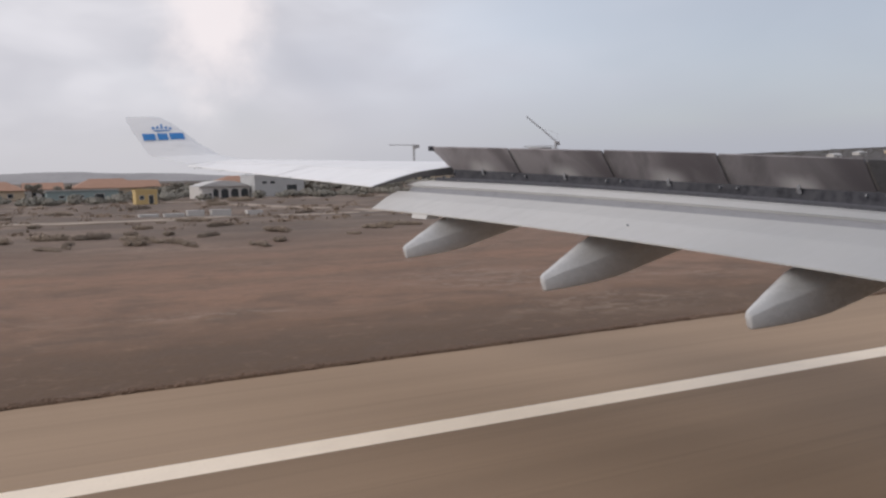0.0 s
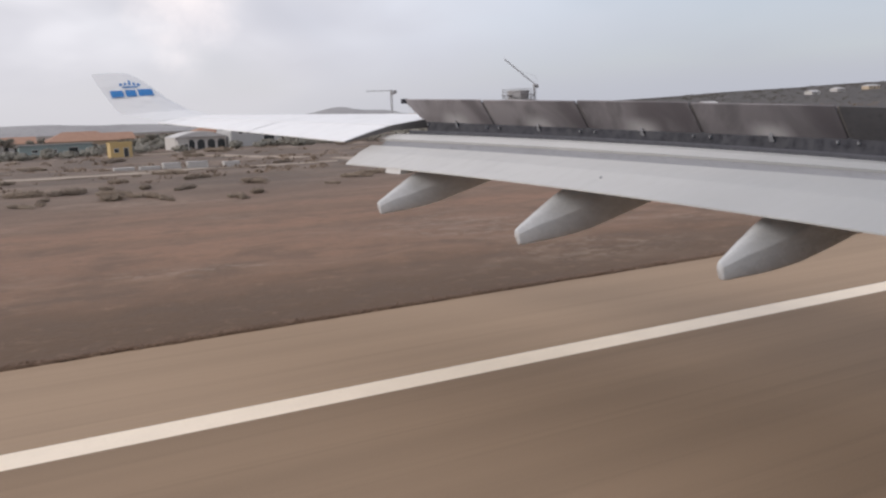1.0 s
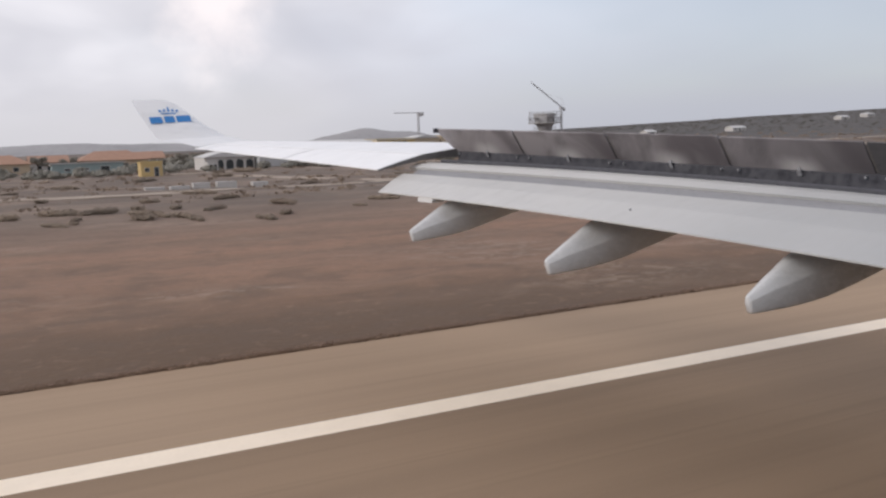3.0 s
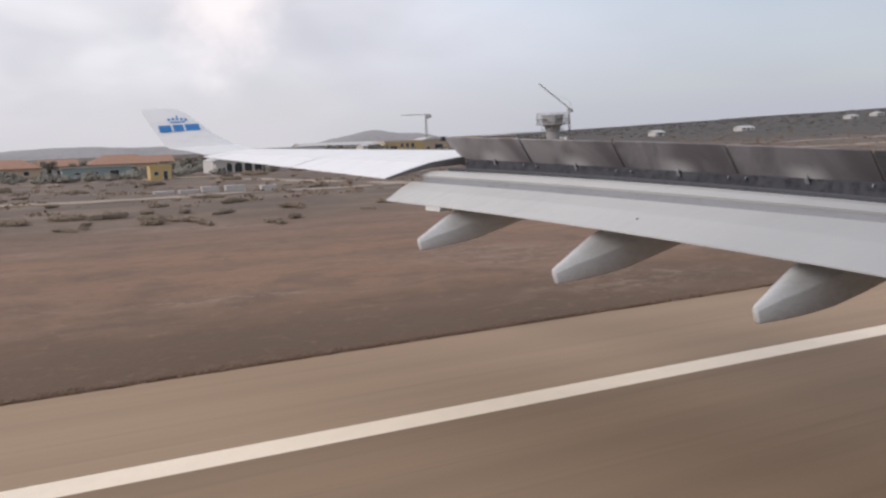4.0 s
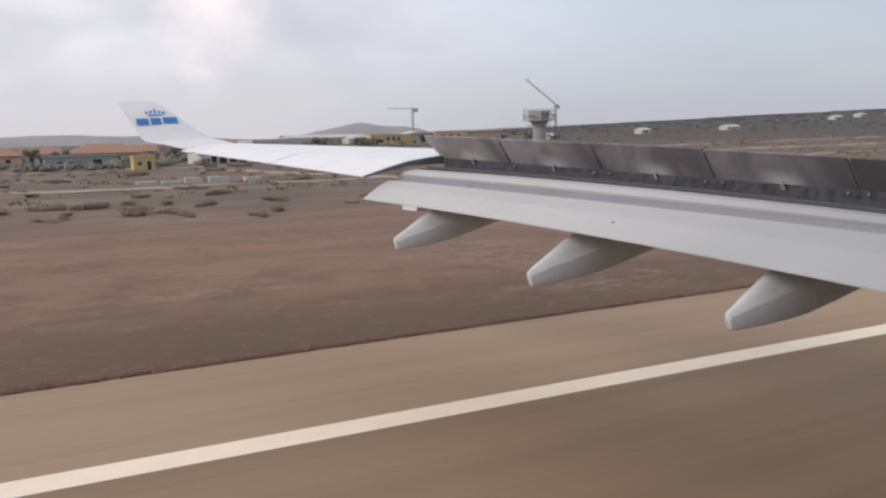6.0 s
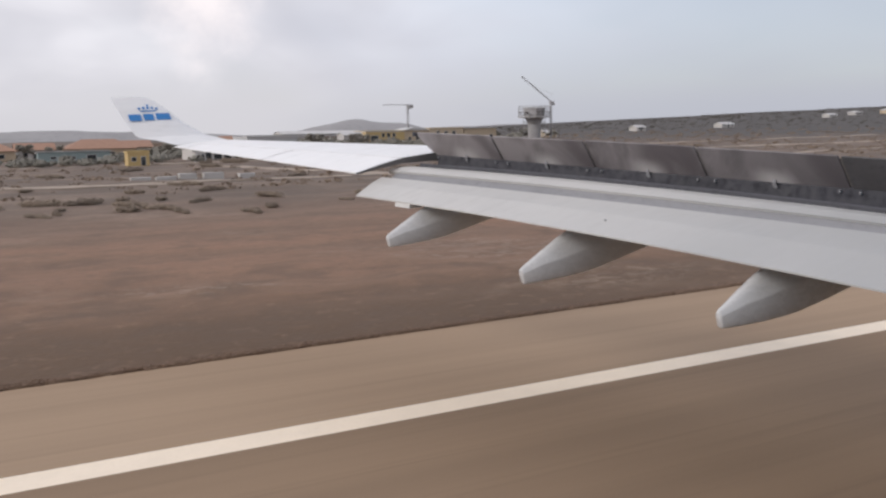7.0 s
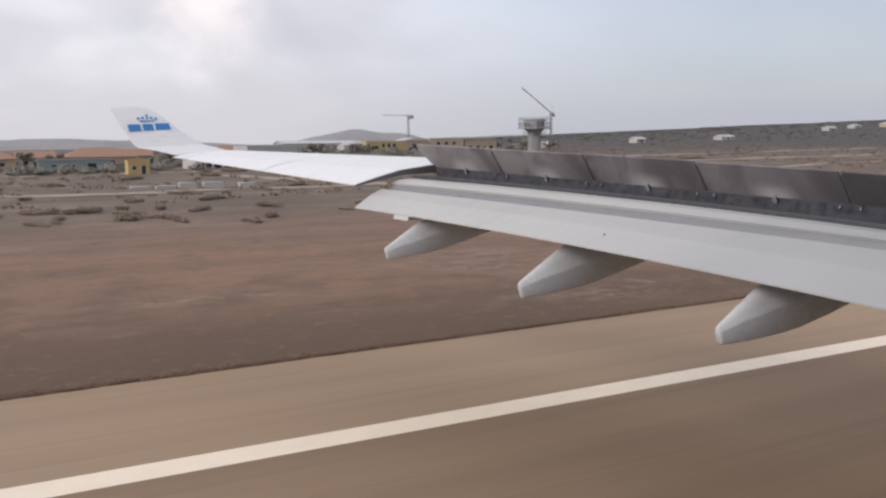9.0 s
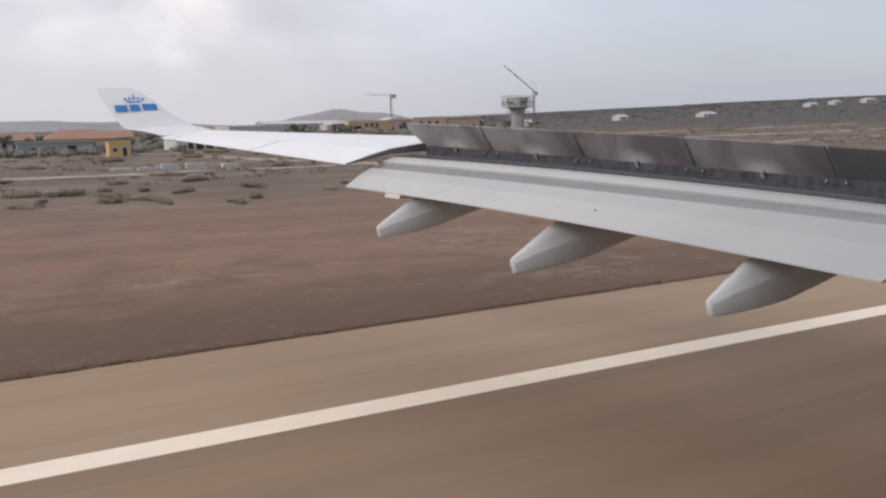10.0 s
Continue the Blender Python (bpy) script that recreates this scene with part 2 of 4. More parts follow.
def ground_material():
    m, t, b, pos = material("dry_ground", 0.95)
    sep = node(t, "ShaderNodeSeparateXYZ", {0: pos})
    y = sep.outputs[1]
    far = noise_tex(t, scaled(t, pos, 0.006, 0.02, 0.02), 1.0, 4, 0.6, 0.5)
    mid = noise_tex(t, scaled(t, pos, 0.055, 0.075, 0.08), 1.0, 4, 0.55, 0.4)
    band = noise_tex(t, scaled(t, pos, 0.006, 0.16, 0.1), 1.0, 3, 0.5, 0.2)
    near = noise_tex(t, scaled(t, pos, 0.26, 0.36, 0.4), 1.0, 5, 0.6, 0.5)
    clump = noise_tex(t, scaled(t, pos, 1.1, 1.3, 1.2), 1.0, 4, 0.65, 0.6)
    fine = noise_tex(t, scaled(t, pos, 4.0, 5.0, 4.0), 1.0, 3)
    grass = mixc(t, ramp(t, mid, 0.34, 0.68), (0.258, 0.148, 0.095), (0.197, 0.115, 0.075))
    scrub = mixc(t, ramp(t, mid, 0.36, 0.62), (0.106, 0.085, 0.070), (0.178, 0.134, 0.105))
    wob = math_node(t, "ADD", y, math_node(t, "MULTIPLY", math_node(t, "SUBTRACT", far, 0.5), 90.0))
    c = mixc(t, ramp(t, wob, 54, 102), grass, scrub)
    c = mixc(t, ramp(t, band, 0.46, 0.66, 0, 0.4), c, (0.136, 0.088, 0.061))
    c = mixc(t, ramp(t, band, 0.46, 0.30, 0, 0.3), c, (0.275, 0.170, 0.115))
    verge = math_node(t, "ADD", y, math_node(t, "MULTIPLY", math_node(t, "SUBTRACT", near, 0.5), 12.0))
    c = mixc(t, ramp(t, verge, 43, 26, 0, 0.9), c, (0.102, 0.063, 0.037))
    c = mixc(t, ramp(t, near, 0.52, 0.34, 0, 0.5), c, (0.116, 0.076, 0.053))
    c = mixc(t, ramp(t, clump, 0.50, 0.70, 0, 0.46), c, (0.122, 0.079, 0.054))
    c = mixc(t, ramp(t, clump, 0.45, 0.28, 0, 0.4), c, (0.300, 0.190, 0.128))
    pale = math_node(t, "MULTIPLY", ramp(t, mid, 0.50, 0.60), ramp(t, near, 0.48, 0.60))
    c = mixc(t, math_node(t, "MULTIPLY", pale, 0.22), c, (0.33, 0.237, 0.175))
    sand = math_node(t, "MULTIPLY", ramp(t, mid, 0.53, 0.62), ramp(t, clump, 0.50, 0.60))
    c = mixc(t, math_node(t, "MULTIPLY", sand, 0.36), c, (0.37, 0.285, 0.22))
    hill = mixc(t, ramp(t, mid, 0.4, 0.62), (0.082, 0.074, 0.070), (0.062, 0.059, 0.058))
    z = sep.outputs[2]
    c = mixc(t, ramp(t, math_node(t, "ADD", z, math_node(t, "MULTIPLY", mid, 8.0)), 4.8, 8.3), c, hill)
    c = mixc(t, ramp(t, fine, 0.4, 0.75, 0, 0.3), c, (0.132, 0.092, 0.068))
    t.links.new(c, b.inputs["Base Color"])
    h = math_node(t, "ADD", near, math_node(t, "MULTIPLY", fine, 0.5))
    bump(t, b, h, 0.5, 0.12)
    return m


M_GROUND = ground_material()
# pale grey carries the haze over the far hills as base colour
M_FAR = painted("hazed_far_hill", (0.317, 0.308, 0.312), 1.0, wear=0.12, scale=0.006)


def leafy(name, a, c2, scale=0.5):
    m, t, b, pos = material(name, 0.85)
    n = noise_tex(t, pos, scale, 3)
    isl = node(t, "ShaderNodeNewGeometry").outputs["Random Per Island"]
    c = mixc(t, ramp(t, n, 0.35, 0.65), a, c2)
    c = mixc(t, ramp(t, isl, 0, 1, 0, 0.3), c, tuple(0.6 * v for v in a))
    t.links.new(c, b.inputs["Base Color"])
    return m


M_SHRUB = leafy("dry_shrub_leaves", (0.25, 0.202, 0.158), (0.295, 0.233, 0.18))
# tree and woods leaves are paled: distance haze is in the base colour
M_TREE = leafy("hazed_tree_leaves", (0.235, 0.222, 0.19), (0.28, 0.26, 0.222))
M_WOODS = leafy("hazed_woods_leaves", (0.225, 0.215, 0.185), (0.265, 0.248, 0.212), 0.05)
M_TUFT = leafy("dry_grass_blades", (0.264, 0.172, 0.119), (0.194, 0.123, 0.085), 0.3)
M_BARK = painted("bark", (0.106, 0.079, 0.062), 0.9)
M_SCRUB = leafy("hillside_scrub", (0.220, 0.165, 0.123), (0.273, 0.207, 0.154), 0.02)
M_HILLSCRUB = leafy("dark_hillside_bushes", (0.110, 0.102, 0.092), (0.141, 0.130, 0.116), 0.02)

# orange muted, with some distance haze mixed into it
M_ORANGE = painted("orange_roof_tiles", (0.352, 0.207, 0.145), 0.8, wear=0.1, scale=0.6)
M_CREAM = painted("cream_wall", (0.510, 0.414, 0.299), 0.8, wear=0.06, scale=0.4)
# yellow likewise paled by haze in the base colour
M_YELLOW = painted("yellow_wall", (0.528, 0.387, 0.176), 0.7, wear=0.06, scale=0.4)
M_WHITEW = painted("white_wall", (0.510, 0.488, 0.466), 0.75, wear=0.06, scale=0.4)
M_GREYW = painted("grey_sheet_wall", (0.414, 0.414, 0.414), 0.6, wear=0.06, scale=0.4)
M_ROOFW = painted("pale_metal_roof", (0.528, 0.515, 0.506), 0.5, wear=0.06, scale=0.4)
M_TEAL = painted("turquoise_wall", (0.246, 0.308, 0.304), 0.7, wear=0.06, scale=0.4)
# concrete, scaffold and crane are lightened to include the distance haze
M_CONC = painted("raw_concrete", (0.39, 0.38, 0.38), 0.9, wear=0.12, scale=0.5)
M_SCAFF = painted("scaffold_tube", (0.370, 0.361, 0.361), 0.5, 0.4, wear=0.1)
M_CRANE = painted("hazed_crane_paint", (0.42, 0.41, 0.415), 0.6, wear=0.1)
M_GLASS = painted("dark_window_pane", (0.035, 0.040, 0.044), 0.15, wear=0.05)
M_FRAME = painted("window_frame_white", (0.528, 0.510, 0.493), 0.6, wear=0.05)


# ---- mesh helpers ----
def obj(name, verts, faces, mat, parent=None, label="", smooth=False, bevel=0.0):
    me = bpy.data.meshes.new(name)
    me.from_pydata([tuple(v) for v in verts], [], faces)
    bm = bmesh.new()
    bm.from_mesh(me)
    bmesh.ops.recalc_face_normals(bm, faces=bm.faces)
    if bevel:
        bmesh.ops.bevel(bm, geom=list(bm.edges), offset=bevel, segments=2, affect="EDGES", profile=0.6)
    for f in bm.faces:
        f.smooth = smooth
    bm.to_mesh(me)
    bm.free()
    me.materials.append(mat)
    ob = new(name, me)
    if parent:
        ob.parent = parent
    if label:
        tagged(ob, label=label)
    return ob


def loft(rings, close=True, caps=True):
    n = len(rings[0])
    verts = [p for r in rings for p in r]
    faces = []
    for i in range(len(rings) - 1):
        for j in range(n if close else n - 1):
            k = (j + 1) % n
            faces.append((i * n + j, i * n + k, (i + 1) * n + k, (i + 1) * n + j))
    if caps and close:
        faces.append(tuple(range(n)))
        faces.append(tuple(range((len(rings) - 1) * n, len(rings) * n)))
    return verts, faces


BOX_F = [(0, 1, 3, 2), (4, 6, 7, 5), (0, 4, 5, 1), (2, 3, 7, 6), (0, 2, 6, 4), (1, 5, 7, 3)]


def box_v(x0, x1, y0, y1, z0, z1):
    return [(x, y, z) for x in (x0, x1) for y in (y0, y1) for z in (z0, z1)]


def box(name, x0, x1, y0, y1, z0, z1, mat, parent=None, label="", bevel=0.0):
    return obj(name, box_v(x0, x1, y0, y1, z0, z1), BOX_F, mat, parent, label, bevel=bevel)


def boxes(name, lims, mat, parent=None, label=""):
    v, f = [], []
    for l in lims:
        k = len(v)
        v += box_v(*l)
        f += [tuple(i + k for i in q) for q in BOX_F]
    return obj(name, v, f, mat, parent, label)


def bar_v(a, b, w):
    """A square bar from a to b."""
    a, b = Vector(a), Vector(b)
    d = (b - a).normalized()
    s = d.cross(Vector((0, 0, 1)) if abs(d.z) < 0.95 else Vector((1, 0, 0))).normalized() * w / 2
    u = d.cross(s).normalized() * w / 2
    return [tuple(p + i * s + j * u) for p in (a, b) for i in (-1, 1) for j in (-1, 1)]


def bars(name, segs, w, mat, parent=None, label=""):
    v, f = [], []
    for a, b in segs:
        k = len(v)
        v += bar_v(a, b, w)
        f += [tuple(i + k for i in q) for q in BOX_F]
    return obj(name, v, f, mat, parent, label)


def tube(name, a, b, r, mat, parent=None, label="", n=14, r2=None):
    a, b = Vector(a), Vector(b)
    d = (b - a).normalized()
    s = d.cross(Vector((0, 0, 1)) if abs(d.z) < 0.95 else Vector((1, 0, 0))).normalized()
    u = d.cross(s)
    rings = [[p + (s * math.cos(q) + u * math.sin(q)) * rr for q in [2 * math.pi * i / n for i in range(n)]] for p, rr in ((a, r), (b, r if r2 is None else r2))]
    return obj(name, *loft(rings), mat, parent, label, smooth=False)


def empty(name, loc, label, category, group=""):
    e = new(name)
    e.location = loc
    return tagged(e, label, category, group)


# ---- ground: one sheet to the horizon, rising to a low ridge ----
EDGE0, SKEW = 24.77, 0.027


def edge_y(x):
    return EDGE0 + SKEW * max(-400.0, min(x, 700.0))


def height(x, y):
    """Height of the land beyond the runway strip."""
    d = y - edge_y(x)
    if d < 0:
        return 0.0
    fade = min(1.0, d / 60.0)
    h = 0.05 + fade * (0.35 * noise.noise((x * 0.035, y * 0.05, 1.0)) + 0.12 * noise.noise((x * 0.15, y * 0.2, 4.0)))
    h += min(1.0, d / 6.0) * (0.06 * noise.noise((x * 0.5, y * 0.6, 2.0)) + 0.10 * noise.noise((x * 0.16, y * 0.3, 7.0)))
    up = max(0.0, min(1.0, (y - 250.0) / 420.0))
    up = up * up * (3 - 2 * up)
    top = max(0.0, x - 230.0)
    back = max(0.0, min(1.0, (y - 900.0) / 900.0))
    up *= 1 - back * back * (3 - 2 * back)
    h += up * 0.0375 * top / (1 + top / 9000) + up * min(1, top / 200) * 1.6 * noise.noise((x * 0.008, y * 0.008, 3.0))
    h += 2.6 * max(0.0, min(1.0, (x - 60) / 90)) * max(0.0, min(1.0, (y - 200) / 130))
    return h


def ground():
    xs = list(np.concatenate([np.arange(-3000, -700, 190), np.arange(-700, -40, 30), np.arange(-40, 160, 1.25), np.arange(160, 520, 9),
                              np.arange(520, 1400, 30), np.arange(1400, 4801, 170)]))
    ds = [-4500, -1500, -500, -150, -71, -66.1, -65.95, -0.14, 0.0, 0.25, 0.6, 1.1, 1.8, 2.7, 3.8, 4.6, 5.4, 6.2, 7.1, 8.0, 9.0, 10, 11.1, 12.3, 13.5, 15, 16.5, 18, 19.5, 21.3, 23.5, 25.7, 28, 30.5, 33, 36, 39, 42.5, 46, 50, 54,
          58, 63, 68, 73, 85, 98, 113, 130, 150, 172, 197, 225, 256, 290, 330, 375, 425, 480, 540, 605, 680, 770, 900, 1100, 1500, 2100, 3000, 4600]
    verts, faces = [], []
    for d in ds:
        for x in xs:
            y = edge_y(x) + d
            if -0.2 < d < 1.2:
                y += 0.16 * noise.noise((x * 0.9, 0, 0)) + 0.10 * noise.noise((x * 3.1, 5, 0))
            z = height(x, edge_y(x) + d) if d >= 0 else (-0.2 if -66 < d < -0.1 else 0.04)
            verts.append((x, y, z))
    n = len(xs)
    for i in range(len(ds) - 1):
        for j in range(n - 1):
            faces.append((i * n + j, i * n + j + 1, (i + 1) * n + j + 1, (i + 1) * n + j))
    return obj("ground", verts, faces, M_GROUND, smooth=True)


tagged(ground(), "dry brown grassland and sandy scrub beside the runway", "ground", kind="structure")


def strip(name, xs, y0, y1, z0, z1, mat, label, category):
    """A slab between two lines y0(x) and y1(x)."""
    rings = [[(x, y0(x), z0), (x, y1(x), z0), (x, y1(x), z1), (x, y0(x), z1)] for x in xs]
    return tagged(obj(name, *loft(rings), mat), label, category, kind="structure")


XS = [-2500, -1200, -700, -400, 0, 400, 700, 1200, 2600]
LINE_Y = 17.67
strip("runway", XS, lambda x: edge_y(x) - 66, lambda x: LINE_Y + 0.5, -0.3, 0.0, M_RUNWAY, "worn brown-grey asphalt runway with tyre streaks", "runway")
strip("runway_shoulder", XS, lambda x: LINE_Y + 0.5, lambda x: edge_y(x) + 0.3, -0.3, -0.004, M_SHOULDER, "pale asphalt shoulder between edge line and dry grass", "runway shoulder")
strip("runway_edge_line", [-430, 0, 500, 2600], lambda x: LINE_Y - 0.45, lambda x: LINE_Y + 0.45, -0.01, 0.005, M_LINE, "broad worn white runway edge line", "road marking")


# ---- far hills ----
def far_hill(name, xc, yc, half, depth, top, label, seed):
    verts, faces = [], []
    nx, ny = 48, 8
    for j in range(ny + 1):
        for i in range(nx + 1):
            u, v = i / nx * 2 - 1, j / ny * 2 - 1
            prof = max(0.0, 1 - u * u) ** 1.2 * max(0.0, 1 - v * v)
            z = top * prof * (1 + 0.35 * noise.noise((u * 2.2, v, seed))) + top * 0.06 * prof * noise.noise((u * 14, v * 3, seed))
            verts.append((xc + u * half, yc + v * depth, z - 2))
    for j in range(ny):
        for i in range(nx):
            k = j * (nx + 1) + i
            faces.append((k, k + 1, k + nx + 2, k + nx + 1))
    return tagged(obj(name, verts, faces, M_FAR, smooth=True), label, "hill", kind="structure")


far_hill("backdrop_hill", 1680, 3900, 460, 250, 80, "distant low hill in a painted haze grey", 1.0)
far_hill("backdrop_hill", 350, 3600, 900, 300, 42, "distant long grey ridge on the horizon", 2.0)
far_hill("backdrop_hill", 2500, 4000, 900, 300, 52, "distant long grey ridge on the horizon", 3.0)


# ---- the aircraft: wing, flaps, spoilers, winglet ----
plane = empty("airliner", (0, -2.9, 0), "white wide-body airliner rolling on the runway with flaps and spoilers out", "aircraft")
plane.location = (0, 0, 0)


def te_x(y):            # trailing edge of the lowered flap
    return 7.84 + (18.64 - y) * 0.28


def k(y):
    return 18.6 - y


def te_z(y):
    return 5.052 - 0.0482 * k(y) - 0.00267 * k(y) ** 2


def fu(y):              # upper front edge of the flap
    return te_x(y) + 1.2 + 0.08 * k(y), 5.407 - 0.0527 * k(y) - 0.00107 * k(y) ** 2


def ls0(y):             # lower edge of the pale strip ahead of the flap
    return fu(y)[0] + 0.15, 5.539 - 0.0466 * k(y) - 0.00186 * k(y) ** 2


def ls1(y):             # upper edge of that strip
    return fu(y)[0] + 0.6 + 0.02 * k(y), 5.641 - 0.0436 * k(y) - 0.00249 * k(y) ** 2


def sb(y):              # spoiler hinge line
    return ls1(y)[0] + 0.8 + 0.03 * k(y), 5.876 - 0.0654 * k(y)


def st(y):              # raised edge of the spoilers
    return sb(y)[0] - 0.36 - 0.006 * k(y), 6.433 - 0.0518 * k(y) - 0.00097 * k(y) ** 2


def span(y0, y1, n):
    return [y0 + (y1 - y0) * i / n for i in range(n + 1)]


def flap_ring(y):
    x0, z0 = te_x(y), te_z(y)
    x1, z1 = fu(y)
    xm, zm = (x0 + x1) / 2, (z0 + z1) / 2 + 0.05
    return [(x0, y, z0), (xm, y, zm), (x1 - 0.12, y, z1 - 0.01), (x1, y, z1 - 0.03), (x1 + 0.12, y, z1 - 0.22), (xm + 0.1, y, zm - 0.28), (x0, y, z0 - 0.025)]


def flap_end(y_rear, y_front):
    x0, x1 = te_x(y_rear), fu(y_front)[0]
    return [(p[0], y_rear + (y_front - y_rear) * max(0.0, min(1.0, (p[0] - x0) / (x1 - x0))), p[2]) for p in
            [flap_ring(y_rear + (y_front - y_rear) * u)[i] for i, u in enumerate((0, 0.5, 0.9, 1, 1, 0.5, 0))]]


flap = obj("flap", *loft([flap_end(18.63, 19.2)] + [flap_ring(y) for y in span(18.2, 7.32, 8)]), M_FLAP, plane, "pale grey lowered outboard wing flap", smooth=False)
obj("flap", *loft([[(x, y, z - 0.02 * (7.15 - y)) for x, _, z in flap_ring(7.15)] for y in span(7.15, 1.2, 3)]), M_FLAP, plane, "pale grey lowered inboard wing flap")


def strip_ring(y):
    xa, za = fu(y)
    x0, z0 = ls0(y)
    x1, z1 = ls1(y)
    return [(x0, y, z0), ((x0 + x1) / 2, y, (z0 + z1) / 2 + 0.03), (x1, y, z1), (x1 + 0.05, y, z1 - 0.12), (x0 + 0.05, y, z0 - 0.09)]


obj("flap_vane", *loft([strip_ring(y) for y in span(19.28, 1.2, 8)]), M_FLAP, flap, "pale flap vane ahead of the flap")


def gap_ring(y):        # worn grey metal between vane and flap
    xa, za = fu(y)
    x0, z0 = ls0(y)
    return [(xa + 0.02, y, za - 0.035), (x0 + 0.06, y, z0 - 0.03), (x0 + 0.1, y, z0 - 0.16), (xa + 0.1, y, za - 0.2)]


obj("flap_nose", *loft([gap_ring(y) for y in span(19.02, 1.2, 8)]), M_STRIP, flap, "worn grey leading surface of the flap")
# small tab at the trailing edge, beside the outer fairing
obj("tab", *loft([[(te_x(y) + 0.02, y, te_z(y) + 0.004), (te_x(y) + 0.3, y, te_z(y) + 0.04), (te_x(y) + 0.3, y, te_z(y) - 0.11), (te_x(y) - 0.02, y, te_z(y) - 0.12)]
                  for y in (17.3, 16.85)]), M_FLAP, flap)
# drain hole cover
dx, dz = te_x(12.43), te_z(12.43)
fx, fz = fu(12.43)
tube("drain", (dx * 0.67 + fx * 0.33, 12.43, dz * 0.67 + fz * 0.33 + 0.01), (dx * 0.67 + fx * 0.33 - 0.012, 12.43, dz * 0.67 + fz * 0.33 + 0.055), 0.02, M_STRIP, flap, n=10)


# wing box from root to the inner end of the ailerons
def le_x(y):
    return 12.6 + (19.1 - y) * 0.62


def wing_ring(y):
    xs_, zs_ = sb(y)
    xl = le_x(y)
    c = xl - xs_
    t = 0.55 + 0.045 * k(y)
    zc = zs_ - 0.02
    r = [(xs_, zc), (xs_ + 0.3 * c, zc + 0.07), (xs_ + 0.6 * c, zc + 0.02), (xs_ + 0.85 * c, zc - 0.14), (xs_ + 0.97 * c, zc - 0.32), (xl, zc - 0.48),
         (xs_ + 0.97 * c, zc - 0.62), (xs_ + 0.8 * c, zc - t - 0.12), (xs_ + 0.4 * c, zc - t - 0.2), (xs_, zc - t)]
    return [(a, y, b) for a, b in r]


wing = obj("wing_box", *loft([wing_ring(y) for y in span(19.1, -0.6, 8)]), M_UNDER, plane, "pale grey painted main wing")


def cove_ring(y):       # the open bay below the raised spoilers
    xs_, zs_ = sb(y)
    x1, z1 = ls1(y)
    t = 0.55 + 0.045 * k(y)
    return [(xs_ - 0.02, y, zs_ + 0.03), (xs_ - 0.07, y, zs_ - 0.28), (x1 + 0.15, y, z1 - 0.22), (x1 + 0.05, y, z1 - 0.2), (x1 + 0.1, y, z1 - 0.42), (xs_ - 0.02, y, zs_ - t)]


# filled body whose dark colour stands for the shaded recess
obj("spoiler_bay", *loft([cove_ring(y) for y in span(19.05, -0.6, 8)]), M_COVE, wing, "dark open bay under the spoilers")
def shroud_ring(y):     # narrow panel that closes the bay along its lower lip
    x1, z1 = ls1(y)
    return [(x1 + 0.10, y, z1 - 0.16), (x1 + 0.10, y, z1 + 0.05), (x1 + 0.13, y, z1 + 0.075), (x1 + 0.2, y, z1 + 0.06), (x1 + 0.2, y, z1 - 0.16)]


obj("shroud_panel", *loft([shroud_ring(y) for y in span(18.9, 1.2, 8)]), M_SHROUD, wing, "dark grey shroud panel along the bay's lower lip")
SEAMS = [19.17, 17.23, 14.97, 12.65, 10.18, 7.5]
rng = random.Random(4)
